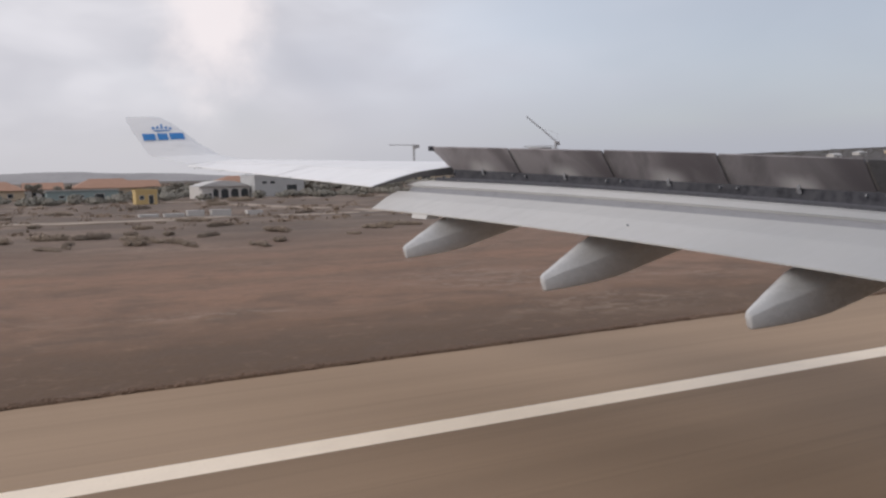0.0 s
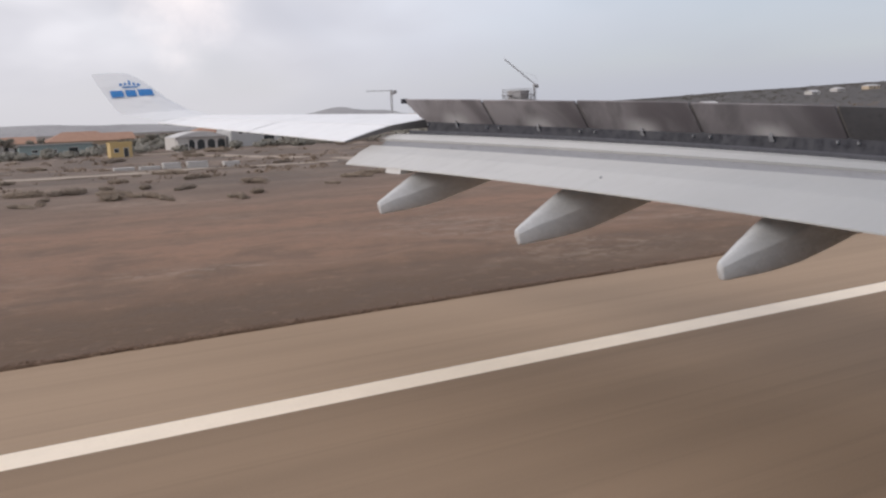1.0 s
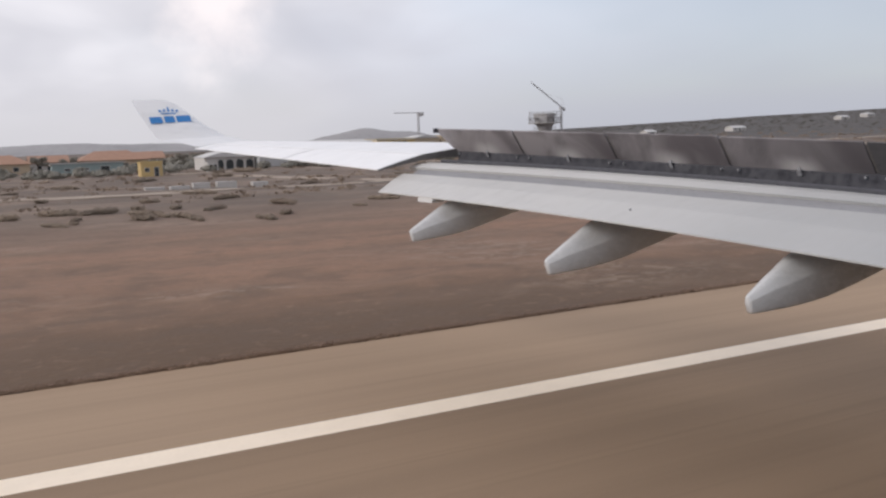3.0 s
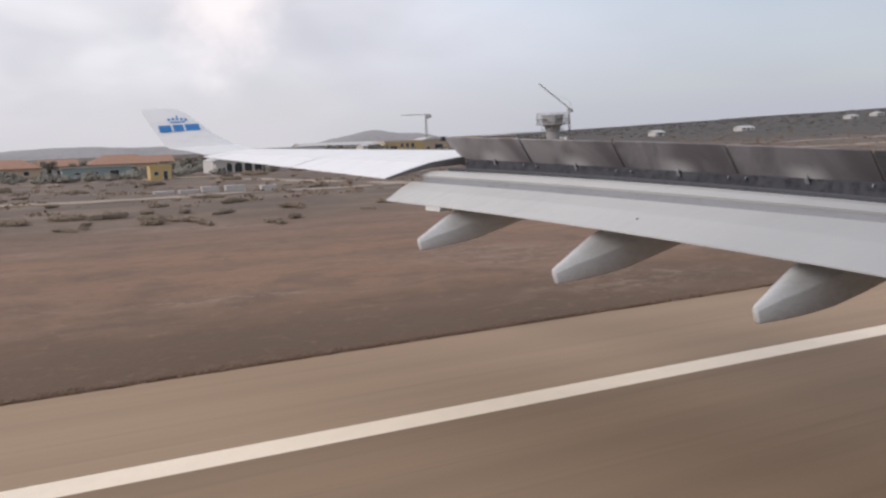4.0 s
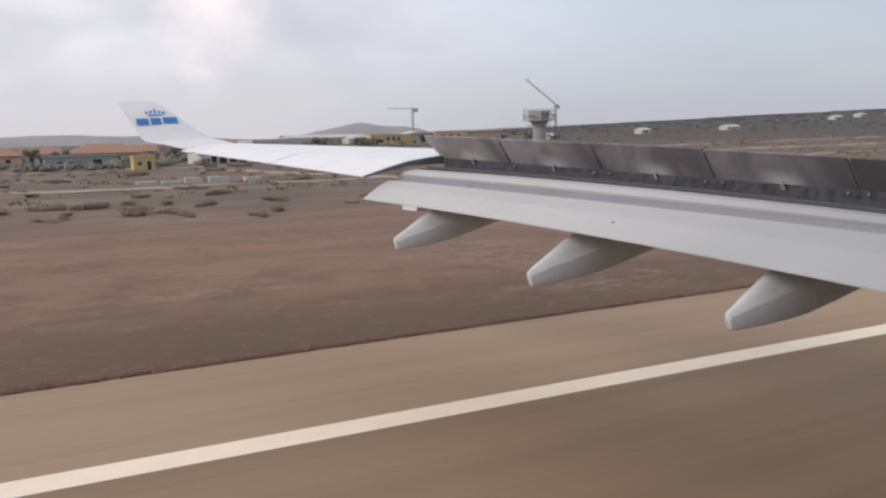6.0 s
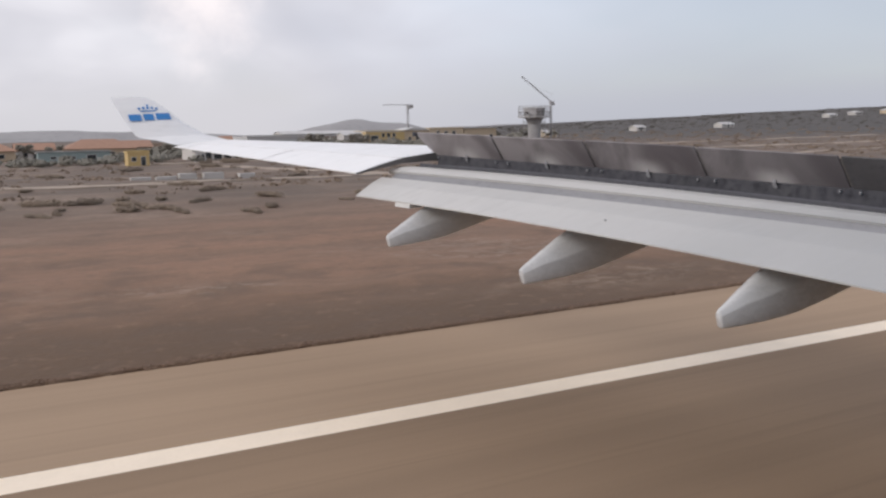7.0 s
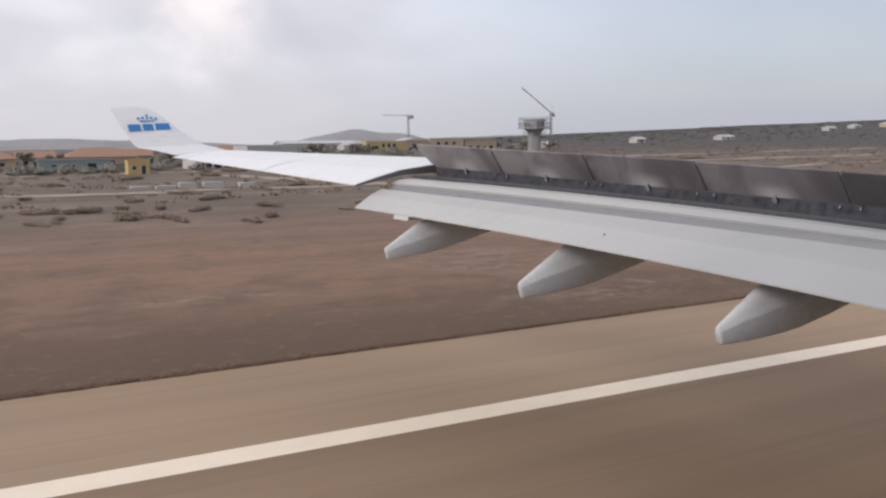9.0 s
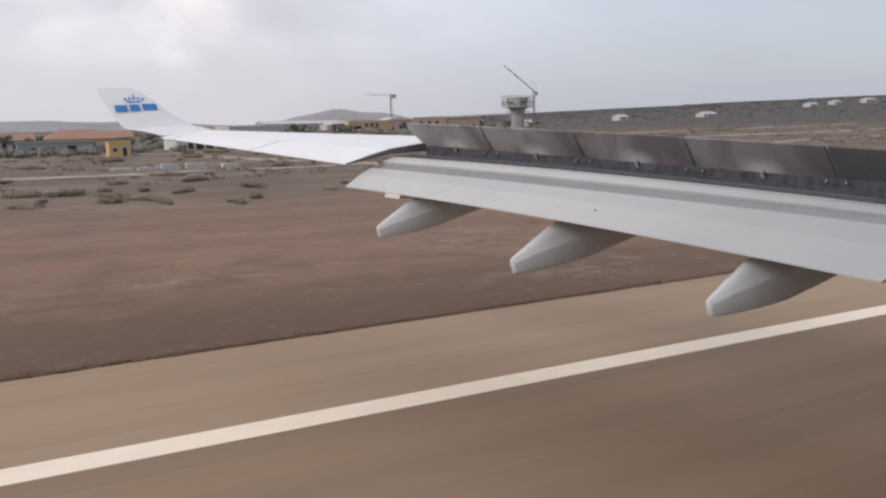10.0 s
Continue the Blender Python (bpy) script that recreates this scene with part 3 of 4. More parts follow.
for y1, y0 in zip(SEAMS[:-1], SEAMS[1:]):
    lift = rng.uniform(-0.02, 0.02)
    rings = []
    for y in (y0 + 0.03, (y0 + y1) / 2, y1 - 0.03):
        over = 0.27 if y > 19 else 0.0          # the outermost panel widens towards its raised edge
        (xb, zb), (xt, zt) = sb(y), st(y + over)
        zt += lift
        rings.append([(xb - 0.02, y, zb), (xb * 0.5 + xt * 0.5 - 0.008, y + over / 2, zb * 0.5 + zt * 0.5), (xt, y + over, zt), (xt + 0.02, y + over, zt + 0.02),
                      (xb * 0.5 + xt * 0.5 + 0.07, y + over / 2, zb * 0.5 + zt * 0.5 + 0.07), (xb + 0.12, y, zb + 0.06)])
    inner = y0 < 10
    sp = obj("spoiler", *loft(rings), M_DARK_PANEL if inner else M_SPOIL, plane, "dark sooty inboard spoiler panel" if inner else "raised spoiler panel with a stained dark grey underside")
    ym = (y0 + y1) / 2
    (xb, zb), (xt, zt) = sb(ym), st(ym)
    # actuator with its fork, and the hinge fittings at both ends
    obj("actuator", *loft([[(xb - 0.05, ym - 0.06, zb - 0.1), (xb - 0.05, ym + 0.06, zb - 0.1), (xb - 0.09, ym + 0.045, zb), (xb - 0.09, ym - 0.045, zb)],
                           [(xb * 0.9 + xt * 0.1 - 0.05, ym - 0.02, zb * 0.9 + zt * 0.1), (xb * 0.9 + xt * 0.1 - 0.05, ym + 0.02, zb * 0.9 + zt * 0.1),
                            (xb * 0.88 + xt * 0.12 - 0.04, ym + 0.02, zb * 0.88 + zt * 0.12), (xb * 0.88 + xt * 0.12 - 0.04, ym - 0.02, zb * 0.88 + zt * 0.12)]]), M_STRIP, sp)
    # dark plate added in the slot to the next panel, standing for its shade
    (xb, zb), (xt, zt) = sb(y0), st(y0)
    obj("slot_shade", *loft([[(xb + 0.02, yy, zb - 0.02), (xt + 0.05, yy, zt - 0.06), (xt + 0.08, yy, zt - 0.05), (xb + 0.06, yy, zb - 0.02)] for yy in (y0 - 0.06, y0 + 0.06)]), M_SHADE, sp)
    for ye in (y0 + 0.16, y1 - 0.16):
        xb, zb = sb(ye)
        box("hinge", xb - 0.09, xb - 0.03, ye - 0.018, ye + 0.018, zb - 0.08, zb - 0.03, M_STRIP, sp, bevel=0.008)

xt, zt = st(19.42)
box("corner_fitting", xt - 0.03, xt + 0.10, 19.34, 19.46, zt - 0.10, zt + 0.015, M_COVE, plane, "dark fitting on the outer spoiler corner", bevel=0.015)

# outer wing
TIP = 26.6


def outer(y):
    u = (y - 19.1) / (TIP - 19.1)
    x0 = 8.07 + (5.38 - 8.07) * u
    z0 = 5.545 + (6.19 - 5.545) * u
    c = 4.5 + (2.0 - 4.5) * u
    crest = 6.08 + (6.37 - 6.08) * u
    return x0, z0, c, crest


def outer_ring(y):
    x0, z0, c, cr = outer(y)
    f0, r_ = 0.27, cr - z0
    r = [(x0 + f0 * c, z0 + r_ * 0.62), (x0 + 0.45 * c, z0 + r_ * 0.80), (x0 + 0.62 * c, z0 + r_ * 0.93), (x0 + 0.78 * c, cr), (x0 + 0.92 * c, cr - 0.07), (x0 + c, cr - 0.24),
         (x0 + 0.95 * c, cr - 0.33), (x0 + 0.7 * c, cr - 0.36), (x0 + 0.45 * c, z0 + r_ * 0.45), (x0 + f0 * c, z0 + r_ * 0.38)]
    return [(a, y, b) for a, b in r]


obj("outer_wing", *loft([outer_ring(y) for y in span(19.12, TIP, 8)]), M_WING, plane, "white painted outer wing")


def ail_ring(y):
    x0, z0, c, cr = outer(y)
    za = z0 + (cr - z0) * 0.62
    return [(x0, y, z0), (x0 + 0.14 * c, y, z0 + (za - z0) * 0.55), (x0 + 0.262 * c, y, za - 0.012), (x0 + 0.262 * c, y, za - 0.13), (x0, y, z0 - 0.025)]


for ya, yb in ((19.14, 22.55), (22.6, 26.1)):
    obj("aileron", *loft([ail_ring(y) for y in span(ya, yb, 3)]), M_WING, plane, "white aileron on the outer wing")
rib = outer_ring(19.1)
ra = ail_ring(19.1)
# dark plate over the wing's end puts its shade into the colour
obj("end_shade_plate", *loft([[(x, yy, z - 0.012) for x, _, z in [ra[0], ra[1], ra[2]] + rib + [ra[3], ra[4]]] for yy in (19.13, 19.1)]), M_SHADE, plane, "dark open end of the outer wing")
obj("fixed_trailing_edge", *loft([ail_ring(y) for y in (26.15, TIP)]), M_WING, plane)
# static dischargers
for yy in (20.5, 22.0, 23.6, 24.8, 25.9):
    x0, z0, c, cr = outer(yy)
    tube("discharge_wick", (x0 + 0.02, yy, z0 - 0.01), (x0 - 0.22, yy, z0 - 0.03), 0.006, M_COVE, plane, n=6)

# winglet: canted outwards, swept back
WL = [  # height share, x rear, x front, y, z
    (0.0, 5.40, 7.36, 26.6, 6.24), (0.06, 4.95, 7.0, 26.8, 6.37), (0.12, 4.46, 6.72, 26.95, 6.46), (0.2, 4.36, 6.42, 27.0, 6.53), (0.5, 4.16, 5.84, 27.2, 6.88),
    (0.75, 3.97, 5.42, 27.42, 7.27), (0.92, 3.86, 5.08, 27.6, 7.54),
    (1.0, 3.84, 4.85, 27.68, 7.66)]
rings = []
for s, xr, xf, yy, zz in WL:
    th = 0.11 * (1 - 0.6 * s)
    tilt = 0.15 if s < 0.05 else 1.0
    ny, nz = (-0.86 * tilt, 0.5 if tilt == 1 else 1.0)
    mid = [(0.0, 0.01), (0.3, 0.6), (0.65, 1.0), (0.9, 0.6), (1.0, 0.0)]
    up = [(xr + (xf - xr) * a, yy + ny * th * b, zz + nz * th * b) for a, b in mid]
    lo = [(xr + (xf - xr) * a, yy - ny * th * b, zz - nz * th * b) for a, b in reversed(mid[1:-1])]
    rings.append(up + lo)
winglet = obj("winglet", *loft(rings), M_WING, plane, "white upswept winglet with a blue emblem", smooth=False)


def on_winglet(x, z):
    """A point of the inner face at x and height z, a little proud of the skin."""
    for a, b in zip(WL[:-1], WL[1:]):
        if a[4] <= z <= b[4]:
            u = (z - a[4]) / (b[4] - a[4])
            s, xr, xf, yy = (a[i] + (b[i] - a[i]) * u for i in range(4))
            f = max(0.0, min(1.0, (x - xr) / (xf - xr)))
            th = 0.11 * (1 - 0.6 * s) * (1 - abs(f - 0.62) ** 2 * 2.2)
            return x, yy - th * 1.02 - 0.02, z
    return x, 27.0, z


def emblem(name, pts):
    """A plain blue shape from (x, z) corners on the inner face."""
    front = [on_winglet(x, z) for x, z in pts]
    verts = front + [(x, y + 0.012, z) for x, y, z in front]
    n = len(pts)
    faces = [tuple(range(n)), tuple(range(n, 2 * n))] + [(i, (i + 1) % n, n + (i + 1) % n, n + i) for i in range(n)]
    return obj(name, verts, faces, M_BLUE, winglet, "plain blue block of the emblem")


# three slanted blocks and a small crest of dots over a bar
for xa, xb in ((4.27, 4.62), (4.69, 4.98), (5.04, 5.46)):
    n0, n1 = 6.95 + (xa - 4.25) * 0.045, 6.95 + (xb - 4.25) * 0.045
    emblem("emblem_block", [(xa, n0), ((xa + xb) / 2, (n0 + n1) / 2), (xb, n1), (xb - 0.03, n1 + 0.19), ((xa + xb) / 2 - 0.03, (n0 + n1) / 2 + 0.195), (xa - 0.03, n0 + 0.2)])
emblem("emblem_bar", [(4.60, 7.235), (4.82, 7.24), (5.04, 7.245), (5.04, 7.28), (4.82, 7.275), (4.60, 7.27)])
for i in range(5):
    cx, cz, r = 4.575 + i * 0.125, 7.33 + (0.02 if i in (1, 2, 3) else 0.0), 0.04
    emblem("emblem_dot", [(cx + r * math.cos(q), cz + r * math.sin(q)) for q in [2 * math.pi * j / 10 for j in range(10)]])
emblem("emblem_dot", [(4.82 + 0.03 * math.cos(q), 7.425 + 0.035 * math.sin(q)) for q in [2 * math.pi * j / 8 for j in range(8)]])


# flap track fairings
def fairing(y0, xt, zt, sc, label, rise=0.0):
    """y0 span place, xt and zt the rear tip's bottom, sc size, rise: how much flatter the belly is."""
    prof = [  # x from tip, z of bottom, shoulder and crown, half width
        (0.04, 0.02, 0.20, 0.285, 0.05), (0.08, 0.0, 0.225, 0.325, 0.07), (0.45, 0.01, 0.37, 0.58, 0.15), (0.85, 0.03, 0.47, 0.85, 0.21), (1.2, 0.06, 0.57, 1.02, 0.25), (1.6, 0.11, 0.68, 1.12, 0.28),
        (2.3, 0.27, 0.86, 1.2, 0.31), (3.2, 0.50, 1.03, 1.26, 0.32), (4.3, 0.78, 1.2, 1.3, 0.27), (5.4, 1.02, 1.25, 1.31, 0.15)]
    rings = []
    for dx_, b_, sh, t_, w in prof:
        b_ += rise * min(dx_, 2.5) / 2.5
        h, r = sh - b_, t_ - sh
        half = [(0.0, b_), (w * 0.5, b_ + 0.01 * h), (w * 0.76, b_ + 0.06 * h), (w * 0.87, b_ + 0.16 * h), (w * 0.95, b_ + 0.5 * h), (w, sh - 0.05 * h), (w * 0.985, sh), (w * 0.95, sh + 0.05 * r),
                (w * 0.7, sh + 0.5 * r), (w * 0.42, sh + 0.84 * r), (0.0, t_)]
        ring = half + [(-a, b) for a, b in reversed(half[1:-1])]
        lean = 0.07 * max(0.0, 1 - dx_ / 0.8)
        rings.append([(xt + (dx_ - lean * (b - b_) / (t_ - b_)) * sc, y0 + a * sc, zt + b * sc) for a, b in ring])
    return obj("flap_track_fairing", *loft(rings), M_FAIR, plane, label, smooth=True)


fairing(16.85, 7.79, 4.03, 0.86, "pale grey flap track fairing under the wing", 0.12)
fairing(13.3, 8.87, 3.63, 1.0, "pale grey flap track fairing under the wing", 0.10)
fairing(9.5, 9.98, 3.38, 0.97, "pale grey flap track fairing under the wing")

# fuselage side, and the main gear on which the aircraft stands
rings = []
for x, r in ((-34, 0.4), (-28, 1.5), (-20, 2.5), (-14, 2.82), (28, 2.82), (31, 2.5), (33.5, 1.6), (35, 0.3)):
    zc = 5.4 + (2.82 - r) * (0.45 if x < 0 else -0.25)
    rings.append([(x, -3.35 + r * math.cos(q), zc + r * math.sin(q)) for q in [2 * math.pi * i / 24 for i in range(24)]])
obj("fuselage", *loft(rings), M_BODY, plane, "plain pale blue fuselage barrel", smooth=True)
for yy in (-8.6, 1.9):
    leg = tube("landing_gear", (11.0, yy, 0.7), (11.6, yy, 4.6), 0.2, M_STEEL, plane, n=12)
    for wx in (10.2, 11.8):
        for wy in (-0.7, 0.7):
            tube("wheel", (wx, yy + wy - 0.22, 0.68), (wx, yy + wy + 0.22, 0.68), 0.68, M_RUBBER, leg, n=24)
    bars("bogie", [((10.2, yy, 0.7), (11.8, yy, 0.7))], 0.25, M_STEEL, leg)


# ---- buildings ----
def quad_windows(parent, face_y, zs, xs, w, h):
    for x in xs:
        for z in zs:
            win = box("window", x - w / 2 - 0.12, x + w / 2 + 0.12, face_y - 0.06, face_y + 0.02, z - 0.12, z + h + 0.12, M_FRAME, parent)
            box("pane", x - w / 2, x + w / 2, face_y - 0.085, face_y - 0.05, z, z + h, M_GLASS, win)


def building(name, x0, x1, y0, y1, z0, h, wall, roof_mat, label, roof="flat", rise=1.5, eave=0.5, wins=(), doors=(), win=(1.2, 1.2), category="building", group="", bank=()):
    """A plain block house: walls, roof, windows and doors on the side that faces the runway and on its short side."""
    cx, cy = (x0 + x1) / 2, (y0 + y1) / 2
    e = empty(name, (cx, cy, z0), label, category, group)
    ax, ay, hx, hy = -(x1 - x0) / 2, -(y1 - y0) / 2, (x1 - x0) / 2, (y1 - y0) / 2
    box("wall", ax, hx, ay, hy, -1.5, h, wall, e)
    if roof == "flat":
        box("roof", ax - 0.15, hx + 0.15, ay - 0.15, hy + 0.15, h, h + 0.3, roof_mat, e)
        box("parapet", ax - 0.15, hx + 0.15, ay - 0.15, ay + 0.1, h + 0.3, h + 0.6, wall, e)
        box("parapet", ax - 0.15, hx + 0.15, hy - 0.1, hy + 0.15, h + 0.3, h + 0.6, wall, e)
    elif roof == "gable":
        rings = [[(x, ay - eave, h - 0.1), (x, 0, h + rise), (x, hy + eave, h - 0.1), (x, hy + eave, h + 0.1), (x, 0, h + rise + 0.2), (x, ay - eave, h + 0.1)] for x in (ax - eave, hx + eave)]
        obj("roof", *loft(rings), roof_mat, e)
        obj("gable", [(ax, ay, h - 0.05), (ax, hy, h - 0.05), (ax, 0, h + rise), (hx, ay, h - 0.05), (hx, hy, h - 0.05), (hx, 0, h + rise)],
            [(0, 1, 2), (3, 5, 4), (0, 3, 4, 1), (0, 2, 5, 3), (1, 4, 5, 2)], wall, e)
    elif roof == "hip":
        q = min(hx, hy)
        v = [(ax - eave, ay - eave, h), (hx + eave, ay - eave, h), (hx + eave, hy + eave, h), (ax - eave, hy + eave, h), (ax + q * 0.9, 0, h + rise), (hx - q * 0.9, 0, h + rise)]
        v += [(x, y, h - 0.15) for x, y, z in v[:4]]
        obj("roof", v, [(0, 1, 5, 4), (1, 2, 5), (2, 3, 4, 5), (3, 0, 4), (0, 6, 7, 1), (1, 7, 8, 2), (2, 8, 9, 3), (3, 9, 6, 0), (6, 9, 8, 7)], roof_mat, e)
    elif roof == "arch":
        rings = [[(ax + (hx - ax) * i / 12, y, h + rise * math.sin(math.pi * i / 12) + t) for i in range(13) for t in (0.0,)] +
                 [(ax + (hx - ax) * i / 12, y, h - 0.1) for i in range(12, -1, -1)] for y in (ay - eave, hy + eave)]
        obj("roof", *loft(rings), roof_mat, e)
    elif roof == "shed":
        rings = [[(x, ay - eave, h + rise), (x, hy + eave, h), (x, hy + eave, h + 0.25), (x, ay - eave, h + rise + 0.25)] for x in (ax - eave, hx + eave)]
        obj("roof", *loft(rings), roof_mat, e)
        box("fascia", ax, hx, ay, ay + 0.2, h - 0.02, h + rise, wall, e)
    for wx, wz in wins:
        quad_windows(e, ay, (wz,), (ax + wx,), *win)
    for dx0, w, dh in doors:
        d = box("door", ax + dx0 - w / 2, ax + dx0 + w / 2, ay - 0.08, ay + 0.02, 0, dh, M_GLASS, e)
        box("door_jamb", ax + dx0 - w / 2 - 0.12, ax + dx0 - w / 2, ay - 0.11, ay + 0.02, 0, dh, M_FRAME, d)
        box("door_jamb", ax + dx0 + w / 2, ax + dx0 + w / 2 + 0.12, ay - 0.11, ay + 0.02, 0, dh, M_FRAME, d)
        box("door_head", ax + dx0 - w / 2 - 0.12, ax + dx0 + w / 2 + 0.12, ay - 0.11, ay + 0.02, dh, dh + 0.12, M_FRAME, d)
    for sy, wz in bank:
        win_ = box("window", ax - 0.06, ax + 0.02, ay + sy - 0.8, ay + sy + 0.8, wz - 0.1, wz + 1.3, M_FRAME, e)
        box("pane", ax - 0.085, ax - 0.05, ay + sy - 0.65, ay + sy + 0.65, wz, wz + 1.2, M_GLASS, win_)
    return e


def land(x, y):
    return height(x, y)


HOUSES = "houses beyond the airfield"
building("house", 26, 47, 300, 312, 0.1, 3.6, M_CREAM, M_ORANGE, "cream house under a broad orange tiled hip roof", "hip", 3.0, 0.8, [(3, 1.1), (7, 1.1), (14, 1.1), (18, 1.1)], [(10.5, 1.6, 2.2)], (1.6, 1.3), "house", HOUSES, [(4, 1.1), (8, 1.1)])
building("house", -6, 12, 306, 317, 0.1, 3.3, M_CREAM, M_ORANGE, "cream house under a broad orange tiled hip roof", "hip", 2.8, 0.8, [(3, 1.0), (14, 1.0)], [(9, 1.4, 2.1)], (1.5, 1.2), "house", HOUSES, [(5, 1.0)])
building("house", 13, 25, 330, 340, 0.1, 3.2, M_WHITEW, M_ORANGE, "small white house with an orange gable roof", "gable", 2.2, 0.6, [(3, 1.0), (9, 1.0)], [(6, 1.2, 2.1)], (1.2, 1.2), "house", HOUSES, [(5, 1.0)])
building("house", 48, 60, 345, 356, 0.1, 3.4, M_CREAM, M_ORANGE, "cream house with an orange gable roof among trees", "gable", 2.4, 0.6, [(3, 1.0), (9, 1.0)], [(6, 1.2, 2.1)], (1.2, 1.2), "house", HOUSES, [(5, 1.0)])
building("house", 84, 102, 352, 364, 1.2, 3.4, M_WHITEW, M_ORANGE, "long white house with an orange hip roof", "hip", 2.6, 0.6, [(3, 1.0), (8, 1.0), (14, 1.0)], [(11, 1.2, 2.1)], (1.2, 1.2), "house", HOUSES, [(5, 1.0)])
for x, y, w, m, lab in ((-34, 300, 15, M_CREAM, "cream house with a low orange roof"), (-60, 320, 17, M_WHITEW, "white house with a low orange roof"),
                        (-92, 296, 14, M_TEAL, "turquoise house with a low orange roof"), (-120, 330, 18, M_CREAM, "cream house with a low orange roof")):
    building("house", x, x + w, y, y + 10, 0.1, 3.3, m, M_ORANGE, lab, "hip", 2.4, 0.6, [(3, 1.0), (w - 3, 1.0)], [(w / 2, 1.2, 2.1)], (1.3, 1.2), "house", HOUSES)

building("long_shed", 16, 35, 268, 274, 0.1, 2.6, M_TEAL, M_ROOFW, "low turquoise shed with a pale sloping roof", "shed", 0.6, 0.4, [(4, 1.2), (9, 1.2)], [(14, 2.4, 2.2)], (1.4, 0.6), "shed")
building("site_hut", 52.5, 55.4, 238, 241, 0.1, 2.7, M_WHITEW, M_ROOFW, "small white site hut on the scrub", "shed", 0.3, 0.2, [(0.8, 1.1)], [(2.1, 0.8, 2.0)], (0.8, 0.8), "hut")

# arched white terminal shed
e = building("arcade_building", 57, 72, 262, 276, 0.2, 3.6, M_WHITEW, M_ROOFW, "low white building with open arches and a pale vaulted roof", "arch", 1.6, 0.8, (), (), category="building")
for i in range(5):
    ax = -6.0 + i * 3.0
    pts = [(ax - 1.1, 0), (ax + 1.1, 0)] + [(ax + 1.1 * math.cos(q), 1.9 + 0.9 * math.sin(q)) for q in [math.pi * j / 8 for j in range(9)]]
    rings = [[(px, yy, pz) for px, pz in pts] for yy in (-7.08, -6.9)]
    obj("arch_opening", *loft(rings), M_GLASS, e)
building("warehouse", 72.5, 88, 258, 274, 0.4, 6.0, M_GREYW, M_ROOFW, "pale grey sheet-metal warehouse with a flat roof", "flat", doors=[(11.5, 3.2, 3.4)], wins=[(3, 3.8), (5.5, 3.8)], win=(1.4, 0.8), category="warehouse")
building("container_office", 33, 38, 222, 227, 0.1, 3.0, M_YELLOW, M_YELLOW, "small square yellow building on the scrub", "flat", wins=[(1.4, 1.1)], doors=[(3.6, 1.0, 2.1)], win=(1.0, 0.9), category="building")
building("workshop", 146, 164, 340, 353, 2.6, 5.2, M_YELLOW, M_ROOFW, "yellow workshop with a dark doorway", "flat", wins=[(8, 3.0), (10.5, 3.0), (13, 3.0)], doors=[(4, 3.4, 3.6)], win=(1.3, 1.5), category="building", bank=[(4, 2.4), (9, 2.4)])
building("annex", 137, 145.6, 342, 350, 2.4, 4.2, M_WHITEW, M_ROOFW, "white annex beside the yellow workshop", "gable", 1.2, 0.4, [(2, 1.2), (6, 1.2)], (), category="building")
building("canopy_hall", 165.5, 178, 344, 354, 2.8, 5.6, M_CREAM, M_ROOFW, "cream hall under a white curved roof", "arch", 1.2, 0.6, [(3, 1.4)], [(8, 4.0, 3.6)], category="building")
building("office", 179, 196, 345, 357, 3.0, 5.8, M_CREAM, M_CREAM, "cream flat-roofed office with small dark windows", "flat", wins=[(4, 3.4), (8, 3.4), (12, 3.4), (4, 1.0), (12, 1.0)], doors=[(8, 1.6, 2.2)], win=(1.5, 1.3), category="building")
building("office", 197, 214, 346, 358, 3.2, 5.0, M_CREAM, M_ROOFW, "cream office with a white overhanging roof", "shed", 0.7, 0.7, [(3, 1.4), (7, 1.4), (14, 1.4)], [(10.5, 1.6, 2.2)], (1.8, 1.3), "building")
building("hangar", 284, 374, 880, 910, 2.0, 7.0, M_WHITEW, M_ROOFW, "very long white hangar far behind the airfield", "gable", 3.0, 1.0, [(10, 2.0), (25, 2.0), (55, 2.0), (75, 2.0)], [(40, 12.0, 5.5)], (5.0, 1.5), "hangar")

for x, y, w, h, m, r, lab in (
        (404, 470, 8, 2.2, M_WHITEW, "gable", "small white house on the dark hillside"), (480, 466, 13, 2.0, M_WHITEW, "gable", "long white house on the dark hillside"),
        (690, 540, 11, 2.2, M_WHITEW, "gable", "white house near the ridge"),
        (752, 560, 11, 2.5, M_WHITEW, "hip", "white house near the ridge"), (800, 560, 18, 3.0, M_CREAM, "hip", "large cream house near the ridge"),
        (300, 430, 8, 2.4, M_CREAM, "gable", "small cream house on the hillside")):
    building("hill_house", x, x + w, y, y + 8, land(x + w / 2, y + 4), h, m, M_ROOFW, lab, r, 1.5, 0.5, [(2.5, 1.0), (w - 2.5, 1.0)], [(w / 2, 1.2, 2.0)], (1.3, 1.1), "house", "houses on the hillside")


# ---- control tower under construction, with a luffing crane ----
def lattice(a, b, w, n):
    """Bars of a square lattice mast from a to b."""
    a, b = Vector(a), Vector(b)
    d = (b - a) / n
    up = d.normalized()
    s = up.cross(Vector((0, 1, 0)) if abs(up.y) < 0.9 else Vector((1, 0, 0))).normalized() * w / 2
    t = up.cross(s).normalized() * w / 2
    cs = [s + t, s - t, -s - t, -s + t]
    segs = [(a + c, b + c) for c in cs]
    for i in range(n):
        p, q = a + d * i, a + d * (i + 1)
        for j in range(4):
            segs.append((p + cs[j], q + cs[(j + 1) % 4]))
            segs.append((q + cs[j], q + cs[(j + 1) % 4]))
    return segs


TX, TY = 227.0, 334.0
